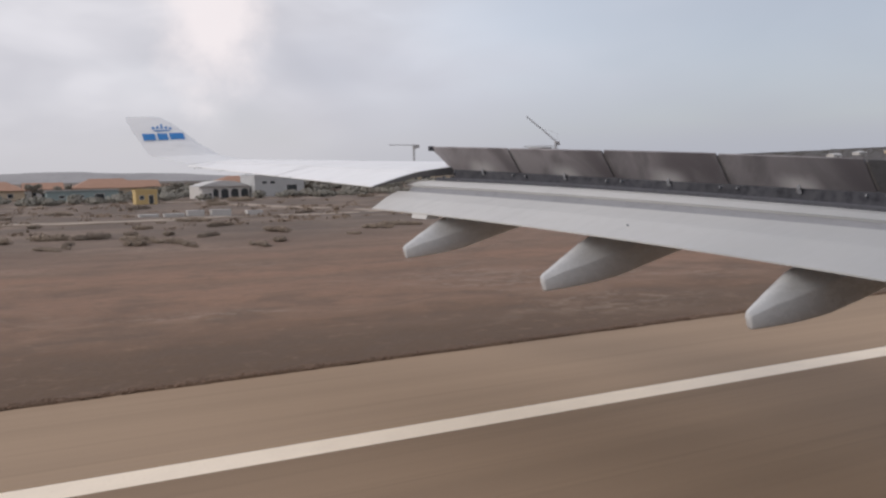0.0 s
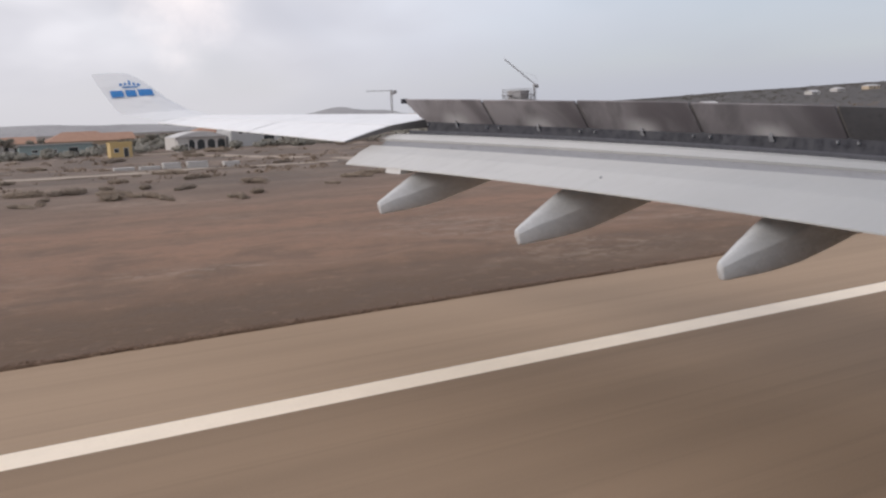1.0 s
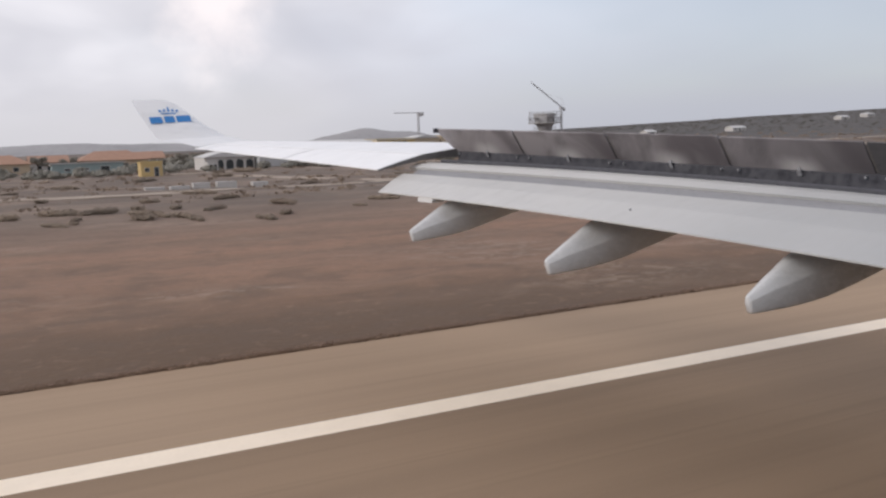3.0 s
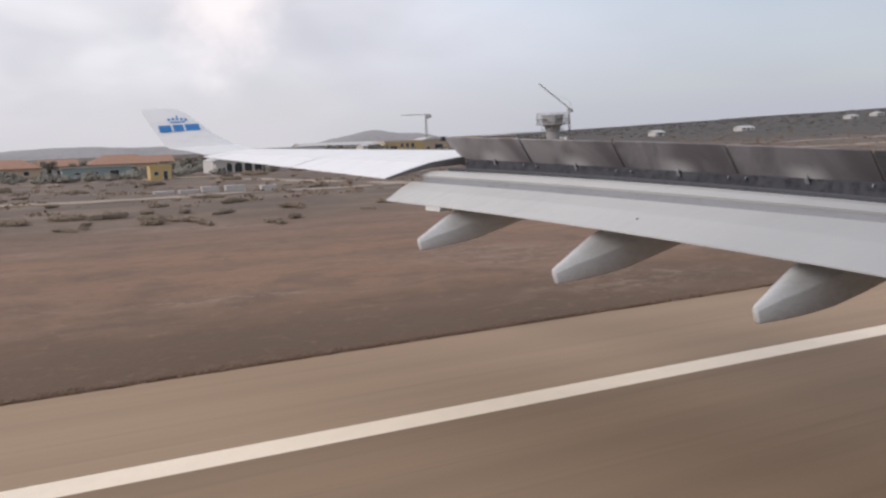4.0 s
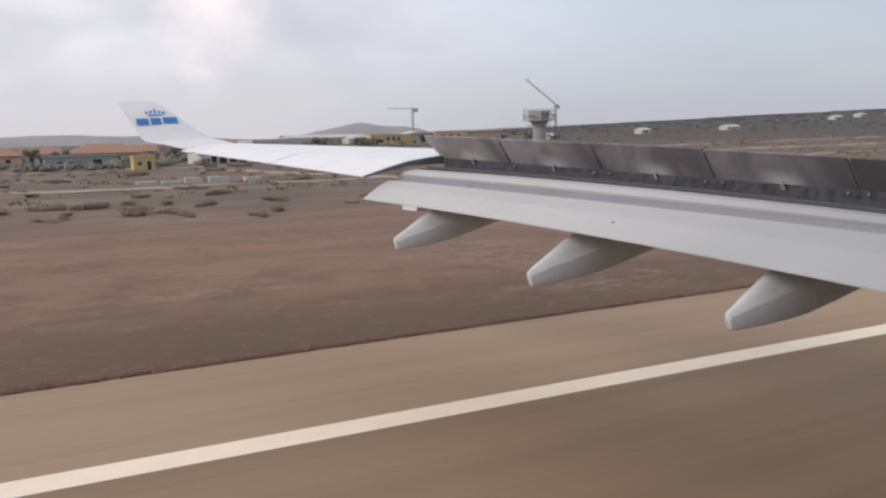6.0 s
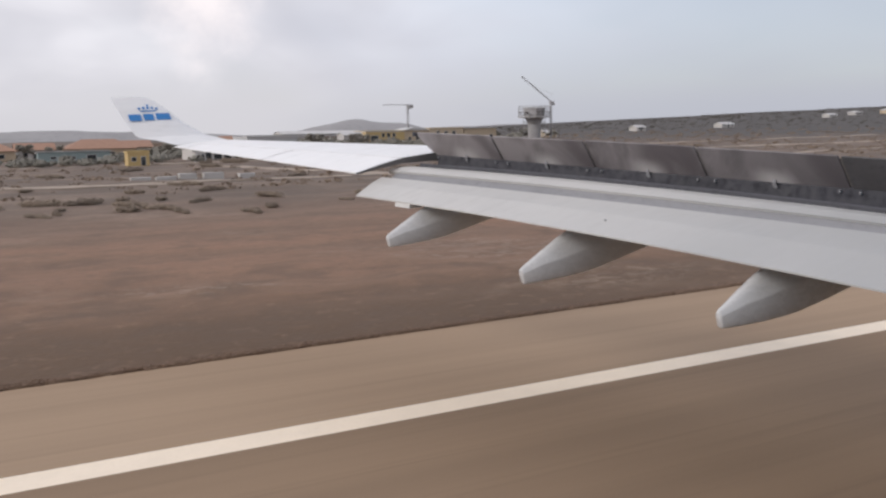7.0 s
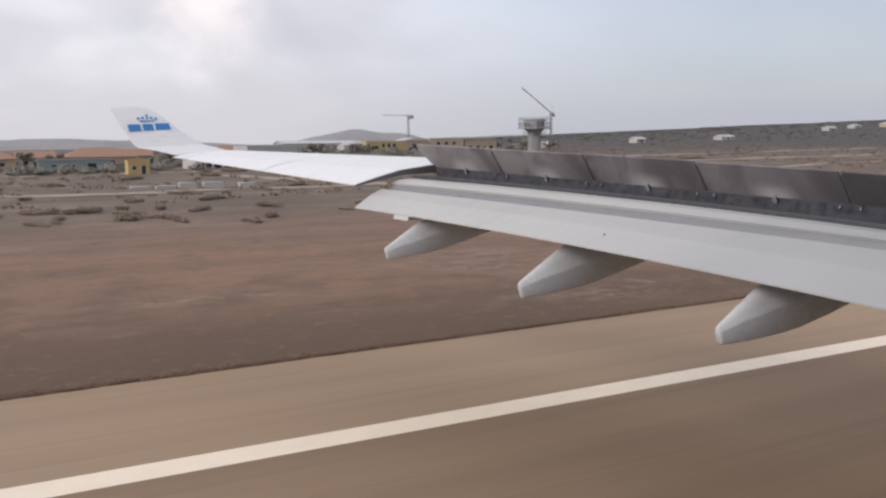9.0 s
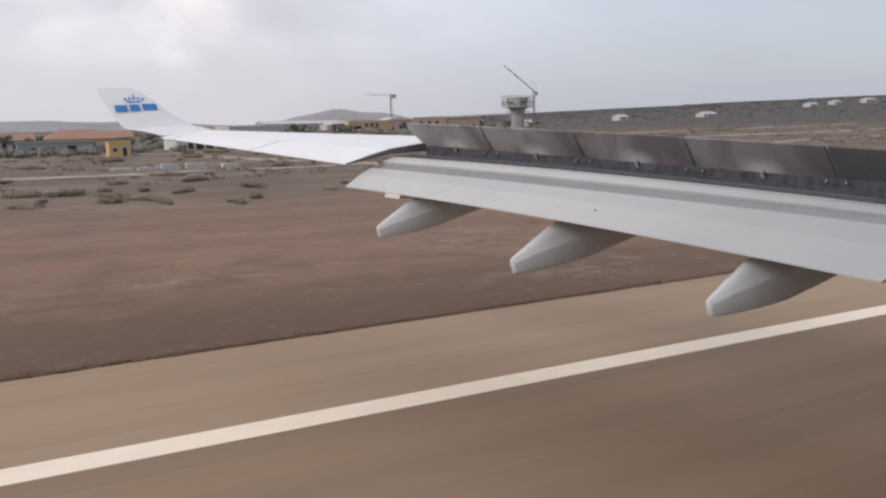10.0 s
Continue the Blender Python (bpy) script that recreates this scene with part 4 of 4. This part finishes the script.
TZ = land(TX, TY)
tower = empty("control_tower", (TX, TY, TZ), "concrete control tower under construction, wrapped in scaffolding", "tower")
D = 13.2 - TZ
rings = [[(r * math.cos(q), r * math.sin(q), z) for q in [2 * math.pi * i / 16 for i in range(16)]] for z, r in ((-1, 3.1), (D - 3.2, 3.0), (D - 1.2, 3.6), (D, 4.8))]
obj("shaft", *loft(rings), M_CONC, tower, "raw grey concrete shaft")
rings = [[(r * math.cos(q), r * math.sin(q), z) for q in [2 * math.pi * i / 12 for i in range(12)]] for z, r in ((D, 7.6), (D + 0.45, 7.6))]
obj("deck", *loft(rings), M_CONC, tower, "wide concrete deck")
rings = [[(r * math.cos(q), r * math.sin(q), z) for q in [2 * math.pi * i / 8 + 0.39 for i in range(8)]] for z, r in ((D + 0.45, 4.7), (D + 3.6, 5.0), (D + 4.1, 5.3), (D + 4.5, 5.2))]
obj("cabin", *loft(rings), M_CONC, tower, "unfinished concrete cabin")
for i in range(8):
    q = 2 * math.pi * i / 8 + 0.39 + math.pi / 8
    c_, s_ = math.cos(q), math.sin(q)
    m = Matrix.Translation((4.52 * c_, 4.52 * s_, D + 2.2)) @ Matrix.Rotation(q, 4, "Z")
    vv = [m @ Vector(v) for v in box_v(-0.1, 0.06, -1.4, 1.4, -0.8, 0.8)]
    obj("cabin_opening", vv, BOX_F, M_CRANE, tower)
segs = []
for i in range(14):
    q = 2 * math.pi * i / 14
    q2 = 2 * math.pi * (i + 1) / 14
    p = lambda a, z, r=7.2: (r * math.cos(a), r * math.sin(a), z)
    segs.append((p(q, D + 0.4), p(q, D + 5.2)))
    for z in (D + 1.4, D + 2.6, D + 3.9, D + 5.1):
        segs.append((p(q, z), p(q2, z)))
    segs.append((p(q, D + 0.4), p(q2, D + 2.6)))
bars("deck_scaffold", segs, 0.13, M_SCAFF, tower, "ring of scaffold tubes round the deck")
segs = []
for sx, sy in ((-3.6, -3.6), (3.6, -3.6), (3.6, 3.6), (-3.6, 3.6)):
    segs.append(((sx, sy, -1), (sx, sy, D)))
for i in range(5):
    z = i * D / 5
    for (ax, ay), (bx, by) in zip(((-3.6, -3.6), (3.6, -3.6), (3.6, 3.6), (-3.6, 3.6)), ((3.6, -3.6), (3.6, 3.6), (-3.6, 3.6), (-3.6, -3.6))):
        segs += [((ax, ay, z), (bx, by, z)), ((ax, ay, z), (bx, by, z + D / 5))]
bars("shaft_scaffold", segs, 0.12, M_SCAFF, tower, "scaffold tubes round the shaft")
for lim in ((-7.3, -4.9, -3, 3), (4.9, 7.3, -3, 3), (-3, 3, -7.3, -4.9)):
    box("deck_board", *lim, D + 2.5, D + 2.62, M_BARK, tower)

crane = empty("luffing_crane", (TX + 8.4, TY - 1.0, land(TX + 8.4, TY - 1)), "slender dark luffing crane beside the concrete tower", "crane")
cz = land(TX + 8.4, TY - 1)
bars("mast", lattice((0, 0, -1), (0, 0, 20.5 - cz), 0.8, 18), 0.09, M_CRANE, crane)
bars("jib", lattice((0, 0, 20.5 - cz), (-16.0, 0, 31.5 - cz), 0.42, 16), 0.06, M_CRANE, crane)
box("machinery_deck", -0.7, 1.5, -0.6, 0.6, 19.4 - cz, 20.4 - cz, M_CRANE, crane, bevel=0.1)
box("counterweight", 1.2, 1.9, -0.5, 0.5, 18.7 - cz, 19.7 - cz, M_CONC, crane)
bars("stay", [((1.8, 0, 20.2 - cz), (0.9, 0, 24 - cz)), ((0, 0, 20.4 - cz), (0.9, 0, 24 - cz)), ((0.9, 0, 24 - cz), (-9, 0, 26.7 - cz))], 0.04, M_CRANE, crane)

CX, CY = 178.5, 366.0
cz = land(CX, CY)
crane = empty("tower_crane", (CX, CY, cz), "thin grey tower crane with a level jib", "crane")
bars("mast", lattice((0, 0, -1), (0, 0, 20.3 - cz), 0.75, 18), 0.09, M_CRANE, crane)
bars("jib", lattice((2.5, 0, 20.0 - cz), (-12.5, 0, 20.0 - cz), 0.4, 16), 0.05, M_SCAFF, crane)
box("cab", -0.6, 0.9, -1.5, -0.5, 18.2 - cz, 19.7 - cz, M_CRANE, crane, bevel=0.08)
box("counterweight", 1.7, 2.6, -0.5, 0.5, 18.6 - cz, 20.0 - cz, M_CONC, crane)
boxes("base", [(-2, 2, -2, 2, -0.6, 0.5)], M_CONC, crane)


# ---- trees and shrubs ----
def leaf_blob(rnd, centres, count, size, squash=0.8, reach=1.05):
    """Many small tilted leaves scattered over a few clumps."""
    v, f = [], []
    for _ in range(count):
        cx, cy, cz_, r = rnd.choice(centres)
        d = Vector((rnd.gauss(0, 1), rnd.gauss(0, 1), rnd.gauss(0, 1))).normalized() * r * rnd.uniform(0.45, reach)
        p = Vector((cx + d.x, cy + d.y, cz_ + d.z * squash))
        face = (d / r + Vector((rnd.gauss(0, 1), rnd.gauss(0, 1), rnd.gauss(0, 1))) * 0.35).normalized()     # leaves lie along the clump's skin
        a = face.cross(Vector((rnd.gauss(0, 1), rnd.gauss(0, 1), rnd.gauss(0, 1)))).normalized()
        b = face.cross(a)
        s = size * rnd.uniform(0.6, 1.4)
        n = len(v)
        v += [p - a * s, p + b * s * 0.6, p + a * s, p - b * s * 0.6]
        f.append((n, n + 1, n + 2, n + 3))
    return v, f


def shrub(seed, label):
    rnd = random.Random(seed)
    cs = [(rnd.uniform(-0.9, 0.9), rnd.uniform(-0.7, 0.7), rnd.uniform(0.12, 0.42), rnd.uniform(0.25, 0.55)) for _ in range(9)]
    e = empty("shrub", (0, 0, 0), label, "shrub", "shrubs on the dry ground")
    obj("foliage", *leaf_blob(rnd, cs, 3200, 0.055, 0.8, 1.3), M_SHRUB, e)
    bars("stem", [((0, 0, -0.3), (x, y, z)) for x, y, z, r in cs], 0.05, M_BARK, e)
    return e


def tree(seed, hgt, label):
    rnd = random.Random(seed)
    e = empty("tree", (0, 0, 0), label, "tree", "trees round the houses")
    cs = [(rnd.uniform(-0.38, 0.38) * hgt, rnd.uniform(-0.38, 0.38) * hgt, rnd.uniform(0.5, 0.86) * hgt, rnd.uniform(0.13, 0.22) * hgt) for _ in range(9)]
    obj("crown", *leaf_blob(rnd, cs, 900, 0.055 * hgt), M_TREE, e)
    n = 8
    rings = [[(r * hgt * math.cos(q) + o, r * hgt * math.sin(q), z * hgt) for q in [2 * math.pi * i / n for i in range(n)]] for z, r, o in ((-0.08, 0.04, 0), (0.2, 0.03, 0.05), (0.45, 0.022, -0.03), (0.6, 0.012, 0))]
    obj("trunk", *loft(rings), M_BARK, e)
    bars("limb", [((0, 0, 0.42 * hgt), (x, y, z)) for x, y, z, r in cs], 0.012 * hgt, M_BARK, e)
    return e


rng = random.Random(11)
kinds = [shrub(s, "low dark dry shrub on the brown grass") for s in (1, 2, 3)]
spots = []
while len(spots) < 64:
    y = rng.gauss(92, 11) if len(spots) % 2 else rng.choice((124, 150, 185, 225)) + rng.gauss(0, 6)
    spots.append((rng.uniform(-0.1, 0.75 if y < 115 else 1.25) * y, y))
for i, (x, y) in enumerate(spots):
    s = rng.uniform(0.45, 1.0) * (0.35 + y / 130)
    m = Matrix.Translation((x, y, land(x, y))) @ Matrix.Rotation(rng.uniform(0, 6.28), 4, "Z") @ Matrix.Diagonal((s * rng.uniform(1.3, 3.0), s, s * rng.uniform(0.7, 1.05), 1))
    if i < 3:
        kinds[i].matrix_basis = m
    else:
        c = copy_thing(kinds[i % 3], Matrix())
        c.matrix_basis = m

tkinds = [tree(21, 5.0, "dark low tree with an uneven crown near the houses"), tree(22, 5.5, "dark low tree with an uneven crown near the houses"), tree(23, 4.4, "dark low tree with an uneven crown near the houses")]
tspots = [(22, 296), (50, 298), (64, 300), (-8, 292), (15, 322), (31, 322), (47, 330), (70, 292), (92, 280), (98, 286), (106, 292), (112, 300), (90, 318), (78, 330), (118, 318), (134, 322), (-26, 300), (-48, 310),
          (-74, 300), (66, 340), (10, 345), (105, 340), (125, 345), (36, 360), (58, 372), (80, 380), (20, 385), (141, 330), (-15, 350), (-100, 310), (218, 352), (240, 360), (262, 372), (285, 400)]
for i, (x, y) in enumerate(tspots):
    s = rng.uniform(0.65, 1.15)
    m = Matrix.Translation((x, y, land(x, y) - 0.1)) @ Matrix.Rotation(rng.uniform(0, 6.28), 4, "Z") @ Matrix.Diagonal((s * 1.25, s * 1.25, s, 1))
    if i < 3:
        tkinds[i].matrix_basis = m
    else:
        c = copy_thing(tkinds[i % 3], Matrix())
        c.matrix_basis = m


def scatter_scrub():
    """Uncountable low scrub on the plain behind the grass and up the hillside."""
    rnd = random.Random(5)
    sets = {False: ([], []), True: ([], [])}
    count = 0
    while count < 3400:
        y = rnd.uniform(150, 820) if count % 6 else rnd.uniform(105, 260)
        x = rnd.uniform(-0.1, 1.7) * y
        dens = noise.noise((x * 0.018, y * 0.03, 9.0)) + (0.25 if y > 330 else -0.02) + (0.15 if land(x, y) > 8 else 0)
        if rnd.random() > 0.5 + dens:
            continue
        count += 1
        s = rnd.uniform(0.25, 0.6) * (1 + y / 300)
        z = land(x, y)
        v, f = sets[z > 6.5]
        wide = rnd.uniform(0.8, 2.4)
        for _ in range(34):
            u = rnd.gauss(0, 0.55)
            p = Vector((x + u * s * wide, y + rnd.gauss(0, s * 0.6), z + s * rnd.uniform(-0.05, 0.6) * max(0.25, 1 - u * u)))
            a = Vector((rnd.gauss(0, 1), rnd.gauss(0, 1), rnd.gauss(0, 0.5))).normalized() * s * rnd.uniform(0.14, 0.34)
            b = a.cross(Vector((rnd.gauss(0, 1), rnd.gauss(0, 1), rnd.gauss(0, 1)))).normalized() * s * rnd.uniform(0.12, 0.28)
            n = len(v)
            v += [p - a, p + b, p + a, p - b]
            f.append((n, n + 1, n + 2, n + 3))
    tagged(obj("scrub", *sets[False], M_SCRUB), "grey-brown thorny scrub over the dry plain", "scrub", kind="stuff")
    tagged(obj("hillside_bushes", *sets[True], M_HILLSCRUB), "dark grey-green bushes over the hillside", "bushes", kind="stuff")


scatter_scrub()


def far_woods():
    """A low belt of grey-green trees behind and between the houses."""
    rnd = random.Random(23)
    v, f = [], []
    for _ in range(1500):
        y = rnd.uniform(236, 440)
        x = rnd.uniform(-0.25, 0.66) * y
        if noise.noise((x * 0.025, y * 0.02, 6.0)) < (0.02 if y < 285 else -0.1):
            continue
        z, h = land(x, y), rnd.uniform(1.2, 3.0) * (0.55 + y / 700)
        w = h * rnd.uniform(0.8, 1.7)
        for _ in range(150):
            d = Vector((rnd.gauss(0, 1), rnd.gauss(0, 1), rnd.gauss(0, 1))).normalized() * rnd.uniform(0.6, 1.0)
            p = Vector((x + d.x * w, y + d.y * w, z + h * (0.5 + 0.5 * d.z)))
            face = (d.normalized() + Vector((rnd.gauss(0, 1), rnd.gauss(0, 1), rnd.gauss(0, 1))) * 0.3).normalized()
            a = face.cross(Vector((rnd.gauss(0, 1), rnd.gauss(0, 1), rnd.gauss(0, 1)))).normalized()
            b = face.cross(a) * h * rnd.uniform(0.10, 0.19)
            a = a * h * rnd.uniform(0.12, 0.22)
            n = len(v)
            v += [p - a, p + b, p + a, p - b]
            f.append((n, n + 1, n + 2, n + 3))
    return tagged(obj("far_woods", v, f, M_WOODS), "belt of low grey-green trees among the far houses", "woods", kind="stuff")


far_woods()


def grass_blades():
    rnd = random.Random(8)
    v, f = [], []
    for i in range(6000):
        d = rnd.uniform(0, 1) ** 2.2 * 0.45
        x = rnd.uniform(-12, 140)
        y = edge_y(x) + d - 0.05
        z = land(x, max(y, edge_y(x)))
        h = rnd.uniform(0.012, 0.04)
        for _ in range(3):
            a = rnd.uniform(0, 6.28)
            n = len(v)
            bx, by = x + rnd.gauss(0, 0.08), y + abs(rnd.gauss(0, 0.08))
            w = rnd.uniform(0.02, 0.05)
            v += [(bx - w * math.cos(a), by - w * math.sin(a), z - 0.03), (bx + w * math.cos(a), by + w * math.sin(a), z - 0.03), (bx + rnd.gauss(0, 0.16), by + rnd.gauss(0, 0.05), z + h)]
            f.append((n, n + 1, n + 2))
    return tagged(obj("dry_grass", v, f, M_TUFT), "sparse brown dry grass along the runway edge", "grass", kind="stuff")


grass_blades()

# ---- small things on the plain ----
for x, w, h in ((22.5, 2.9, 0.4), (26.3, 3.0, 0.4), (29.6, 2.6, 0.75), (33.6, 3.1, 0.9), (39.0, 2.5, 0.8)):
    z = land(x, 140)
    e = empty("storage_crate", (x, 140, z), "white flat storage crate on the dry plain", "crate", "white crates in a row")
    box("crate_body", -w / 2, w / 2, -0.7, 0.7, -0.1, h, M_WHITEW, e, bevel=0.03)
    box("crate_lid", -w / 2 - 0.05, w / 2 + 0.05, -0.75, 0.75, h, h + 0.1, M_ROOFW, e, bevel=0.02)
# broken wooden box lying in the grass
x, y = 46.0, 41.0
e = empty("wooden_box", (x, y, land(x, y)), "weathered brown wooden box lying in the dry grass", "box")
for i in range(4):
    box("plank", -0.75, 0.75, -0.42, -0.38, -0.05 + i * 0.16, 0.09 + i * 0.16, M_BARK, e)
    box("plank", -0.75, 0.75, 0.38, 0.42, -0.05 + i * 0.16, 0.09 + i * 0.16, M_BARK, e)
box("box_end", -0.78, -0.74, -0.42, 0.42, -0.05, 0.55, M_BARK, e)
box("box_end", 0.74, 0.78, -0.42, 0.42, -0.05, 0.55, M_BARK, e)
box("box_lid", -0.8, 0.8, -0.45, 0.45, 0.58, 0.63, M_BARK, e)

M_TRACK = painted("pale_dirt", (0.35, 0.285, 0.23), 0.95, wear=0.1, scale=0.6)


def dirt_track(pts, w, label):
    rings = []
    for (x0, y0), (x1, y1) in zip(pts[:-1], pts[1:]):
        d = Vector((x1 - x0, y1 - y0, 0)).normalized()
        s = Vector((-d.y, d.x, 0)) * w / 2
        n = max(2, int(math.dist((x0, y0), (x1, y1)) / 3))
        for i in range(n):
            p = Vector((x0 + (x1 - x0) * i / n, y0 + (y1 - y0) * i / n, 0))
            rings.append([tuple(Vector((q.x, q.y, land(q.x, q.y) + dz))) for q, dz in ((p - s, -0.2), (p + s, -0.2), (p + s, 0.05), (p, 0.07), (p - s, 0.05))])
    return tagged(obj("dirt_track", *loft(rings), M_TRACK), label, "dirt track", kind="structure")


dirt_track([(50, 196), (55, 160), (63, 126)], 5, "pale dirt track running from the buildings")
dirt_track([(-60, 131), (20, 128), (90, 139), (190, 160), (320, 190)], 4, "pale dirt road along the plain")
dirt_track([(-40, 238), (45, 228), (120, 236), (210, 262), (420, 300)], 6, "pale service road before the buildings")
dirt_track([(120, 205), (240, 222), (400, 240), (620, 300)], 9, "bare pale strip at the foot of the hill")

# ---- where the roll-out began: taxiway mouth, sign boards, parked airliner ----
BX = -430.0
rings = [[(x, edge_y(x) + a, -0.3), (x, edge_y(x) + b, -0.3), (x, edge_y(x) + b, 0.09), (x, edge_y(x) + a, 0.09)] for x, a, b in
         ((BX - 120, 0.2, 120), (BX - 60, 0.2, 120), (BX - 30, 0.2, 112), (BX - 12, 0.2, 92))]
tagged(obj("taxiway", *loft(rings), M_APRON), "pale concrete taxiway mouth joining the runway", "taxiway", kind="structure")
rings = [[(BX - 12, edge_y(BX) + 74, -0.3), (BX - 12, edge_y(BX) + 112, -0.3), (BX - 12, edge_y(BX) + 112, 0.1), (BX - 12, edge_y(BX) + 74, 0.1)],
         [(BX + 130, edge_y(BX) + 84, -0.3), (BX + 130, edge_y(BX) + 122, -0.3), (BX + 130, edge_y(BX) + 122, 0.1), (BX + 130, edge_y(BX) + 84, 0.1)]]
tagged(obj("taxiway", *loft(rings), M_APRON), "pale concrete parallel taxiway", "taxiway", kind="structure")
pts = [(BX + 40 - 70 * math.sin(radians(a)), LINE_Y - 2 + 60 * (1 - math.cos(radians(a)))) for a in range(0, 91, 6)]
rings = [[(x - 0.12 * math.sin(radians(a)), y - 0.12, 0.0), (x + 0.12 * math.sin(radians(a)), y + 0.12, 0.0), (x + 0.12 * math.sin(radians(a)), y + 0.12, 0.1), (x - 0.12 * math.sin(radians(a)), y - 0.12, 0.1)]
         for (x, y), a in zip(pts, range(0, 91, 6))]
tagged(obj("taxi_line", *loft(rings), M_YELLOW_LINE), "thin yellow curved taxi line", "road marking", kind="structure")
for x, y in ((BX - 5, 44), (BX + 75, 39)):
    e = empty("sign_board", (x, y, land(x, y)), "blank white airfield sign board on two short posts", "sign", "sign boards beside the runway")
    box("panel", -1.5, 1.5, -0.12, 0.12, 0.35, 1.45, M_WHITEW, e, bevel=0.03)
    for px in (-1.1, 1.1):
        tube("post", (px, 0, -0.2), (px, 0, 0.36), 0.05, M_SCAFF, e, n=8)
e = empty("parked_airliner", (BX + 60, 330, land(BX + 60, 330)), "small white airliner parked on the far apron", "aircraft")
rings = [[(x, r * math.cos(q), 2.6 + zc + r * math.sin(q)) for q in [2 * math.pi * i / 16 for i in range(16)]] for x, r, zc in ((-17, 0.3, 0.9), (-11, 1.4, 0.4), (-6, 1.9, 0), (12, 1.9, 0), (15.5, 1.3, -0.3), (17, 0.3, -0.6))]
obj("fuselage", *loft(rings), M_WHITE, e, smooth=True)
for s in (-1, 1):
    obj("wing", *loft([[(-2, s * 1.5, 2.0), (5, s * 1.5, 2.0), (4, s * 1.5, 2.4), (-1, s * 1.5, 2.3)], [(-5, s * 16, 3.0), (-3.4, s * 16, 3.0), (-3.6, s * 16, 3.15), (-4.8, s * 16, 3.1)]]), M_WING, e)
    tube("engine", (2.5, s * 5.2, 1.5), (5.8, s * 5.2, 1.5), 0.95, M_WHITE, e)
    tube("wheel", (-0.5, s * 2.6 - 0.25, 0.45), (-0.5, s * 2.6 + 0.25, 0.45), 0.55, M_RUBBER, e)
obj("fin", *loft([[(-16.5, -0.12, 4.2), (-11.5, -0.12, 4.0), (-11.5, 0.12, 4.0), (-16.5, 0.12, 4.2)], [(-18.5, -0.06, 9.6), (-16, -0.06, 9.6), (-16, 0.06, 9.6), (-18.5, 0.06, 9.6)]]), M_BLUE, e)

# dark curved rubber left by turning wheels near the taxiway mouth
for i, (x0, bend, w) in enumerate(((BX + 46, 34, 0.9), (BX + 58, 30, 0.7), (BX + 92, 40, 0.9))):
    rings = []
    for j in range(13):
        u = j / 12
        x, y = x0 - bend * u * u, 2.0 + 19.5 * u
        rings.append([(x - w / 2, y, -0.01), (x + w / 2, y, -0.01), (x + w / 2, y, 0.004), (x - w / 2, y, 0.004)])
    tagged(obj("tyre_mark", *loft(rings), M_MARK), "dark curved tyre rubber mark on the runway", "tyre mark", kind="structure")
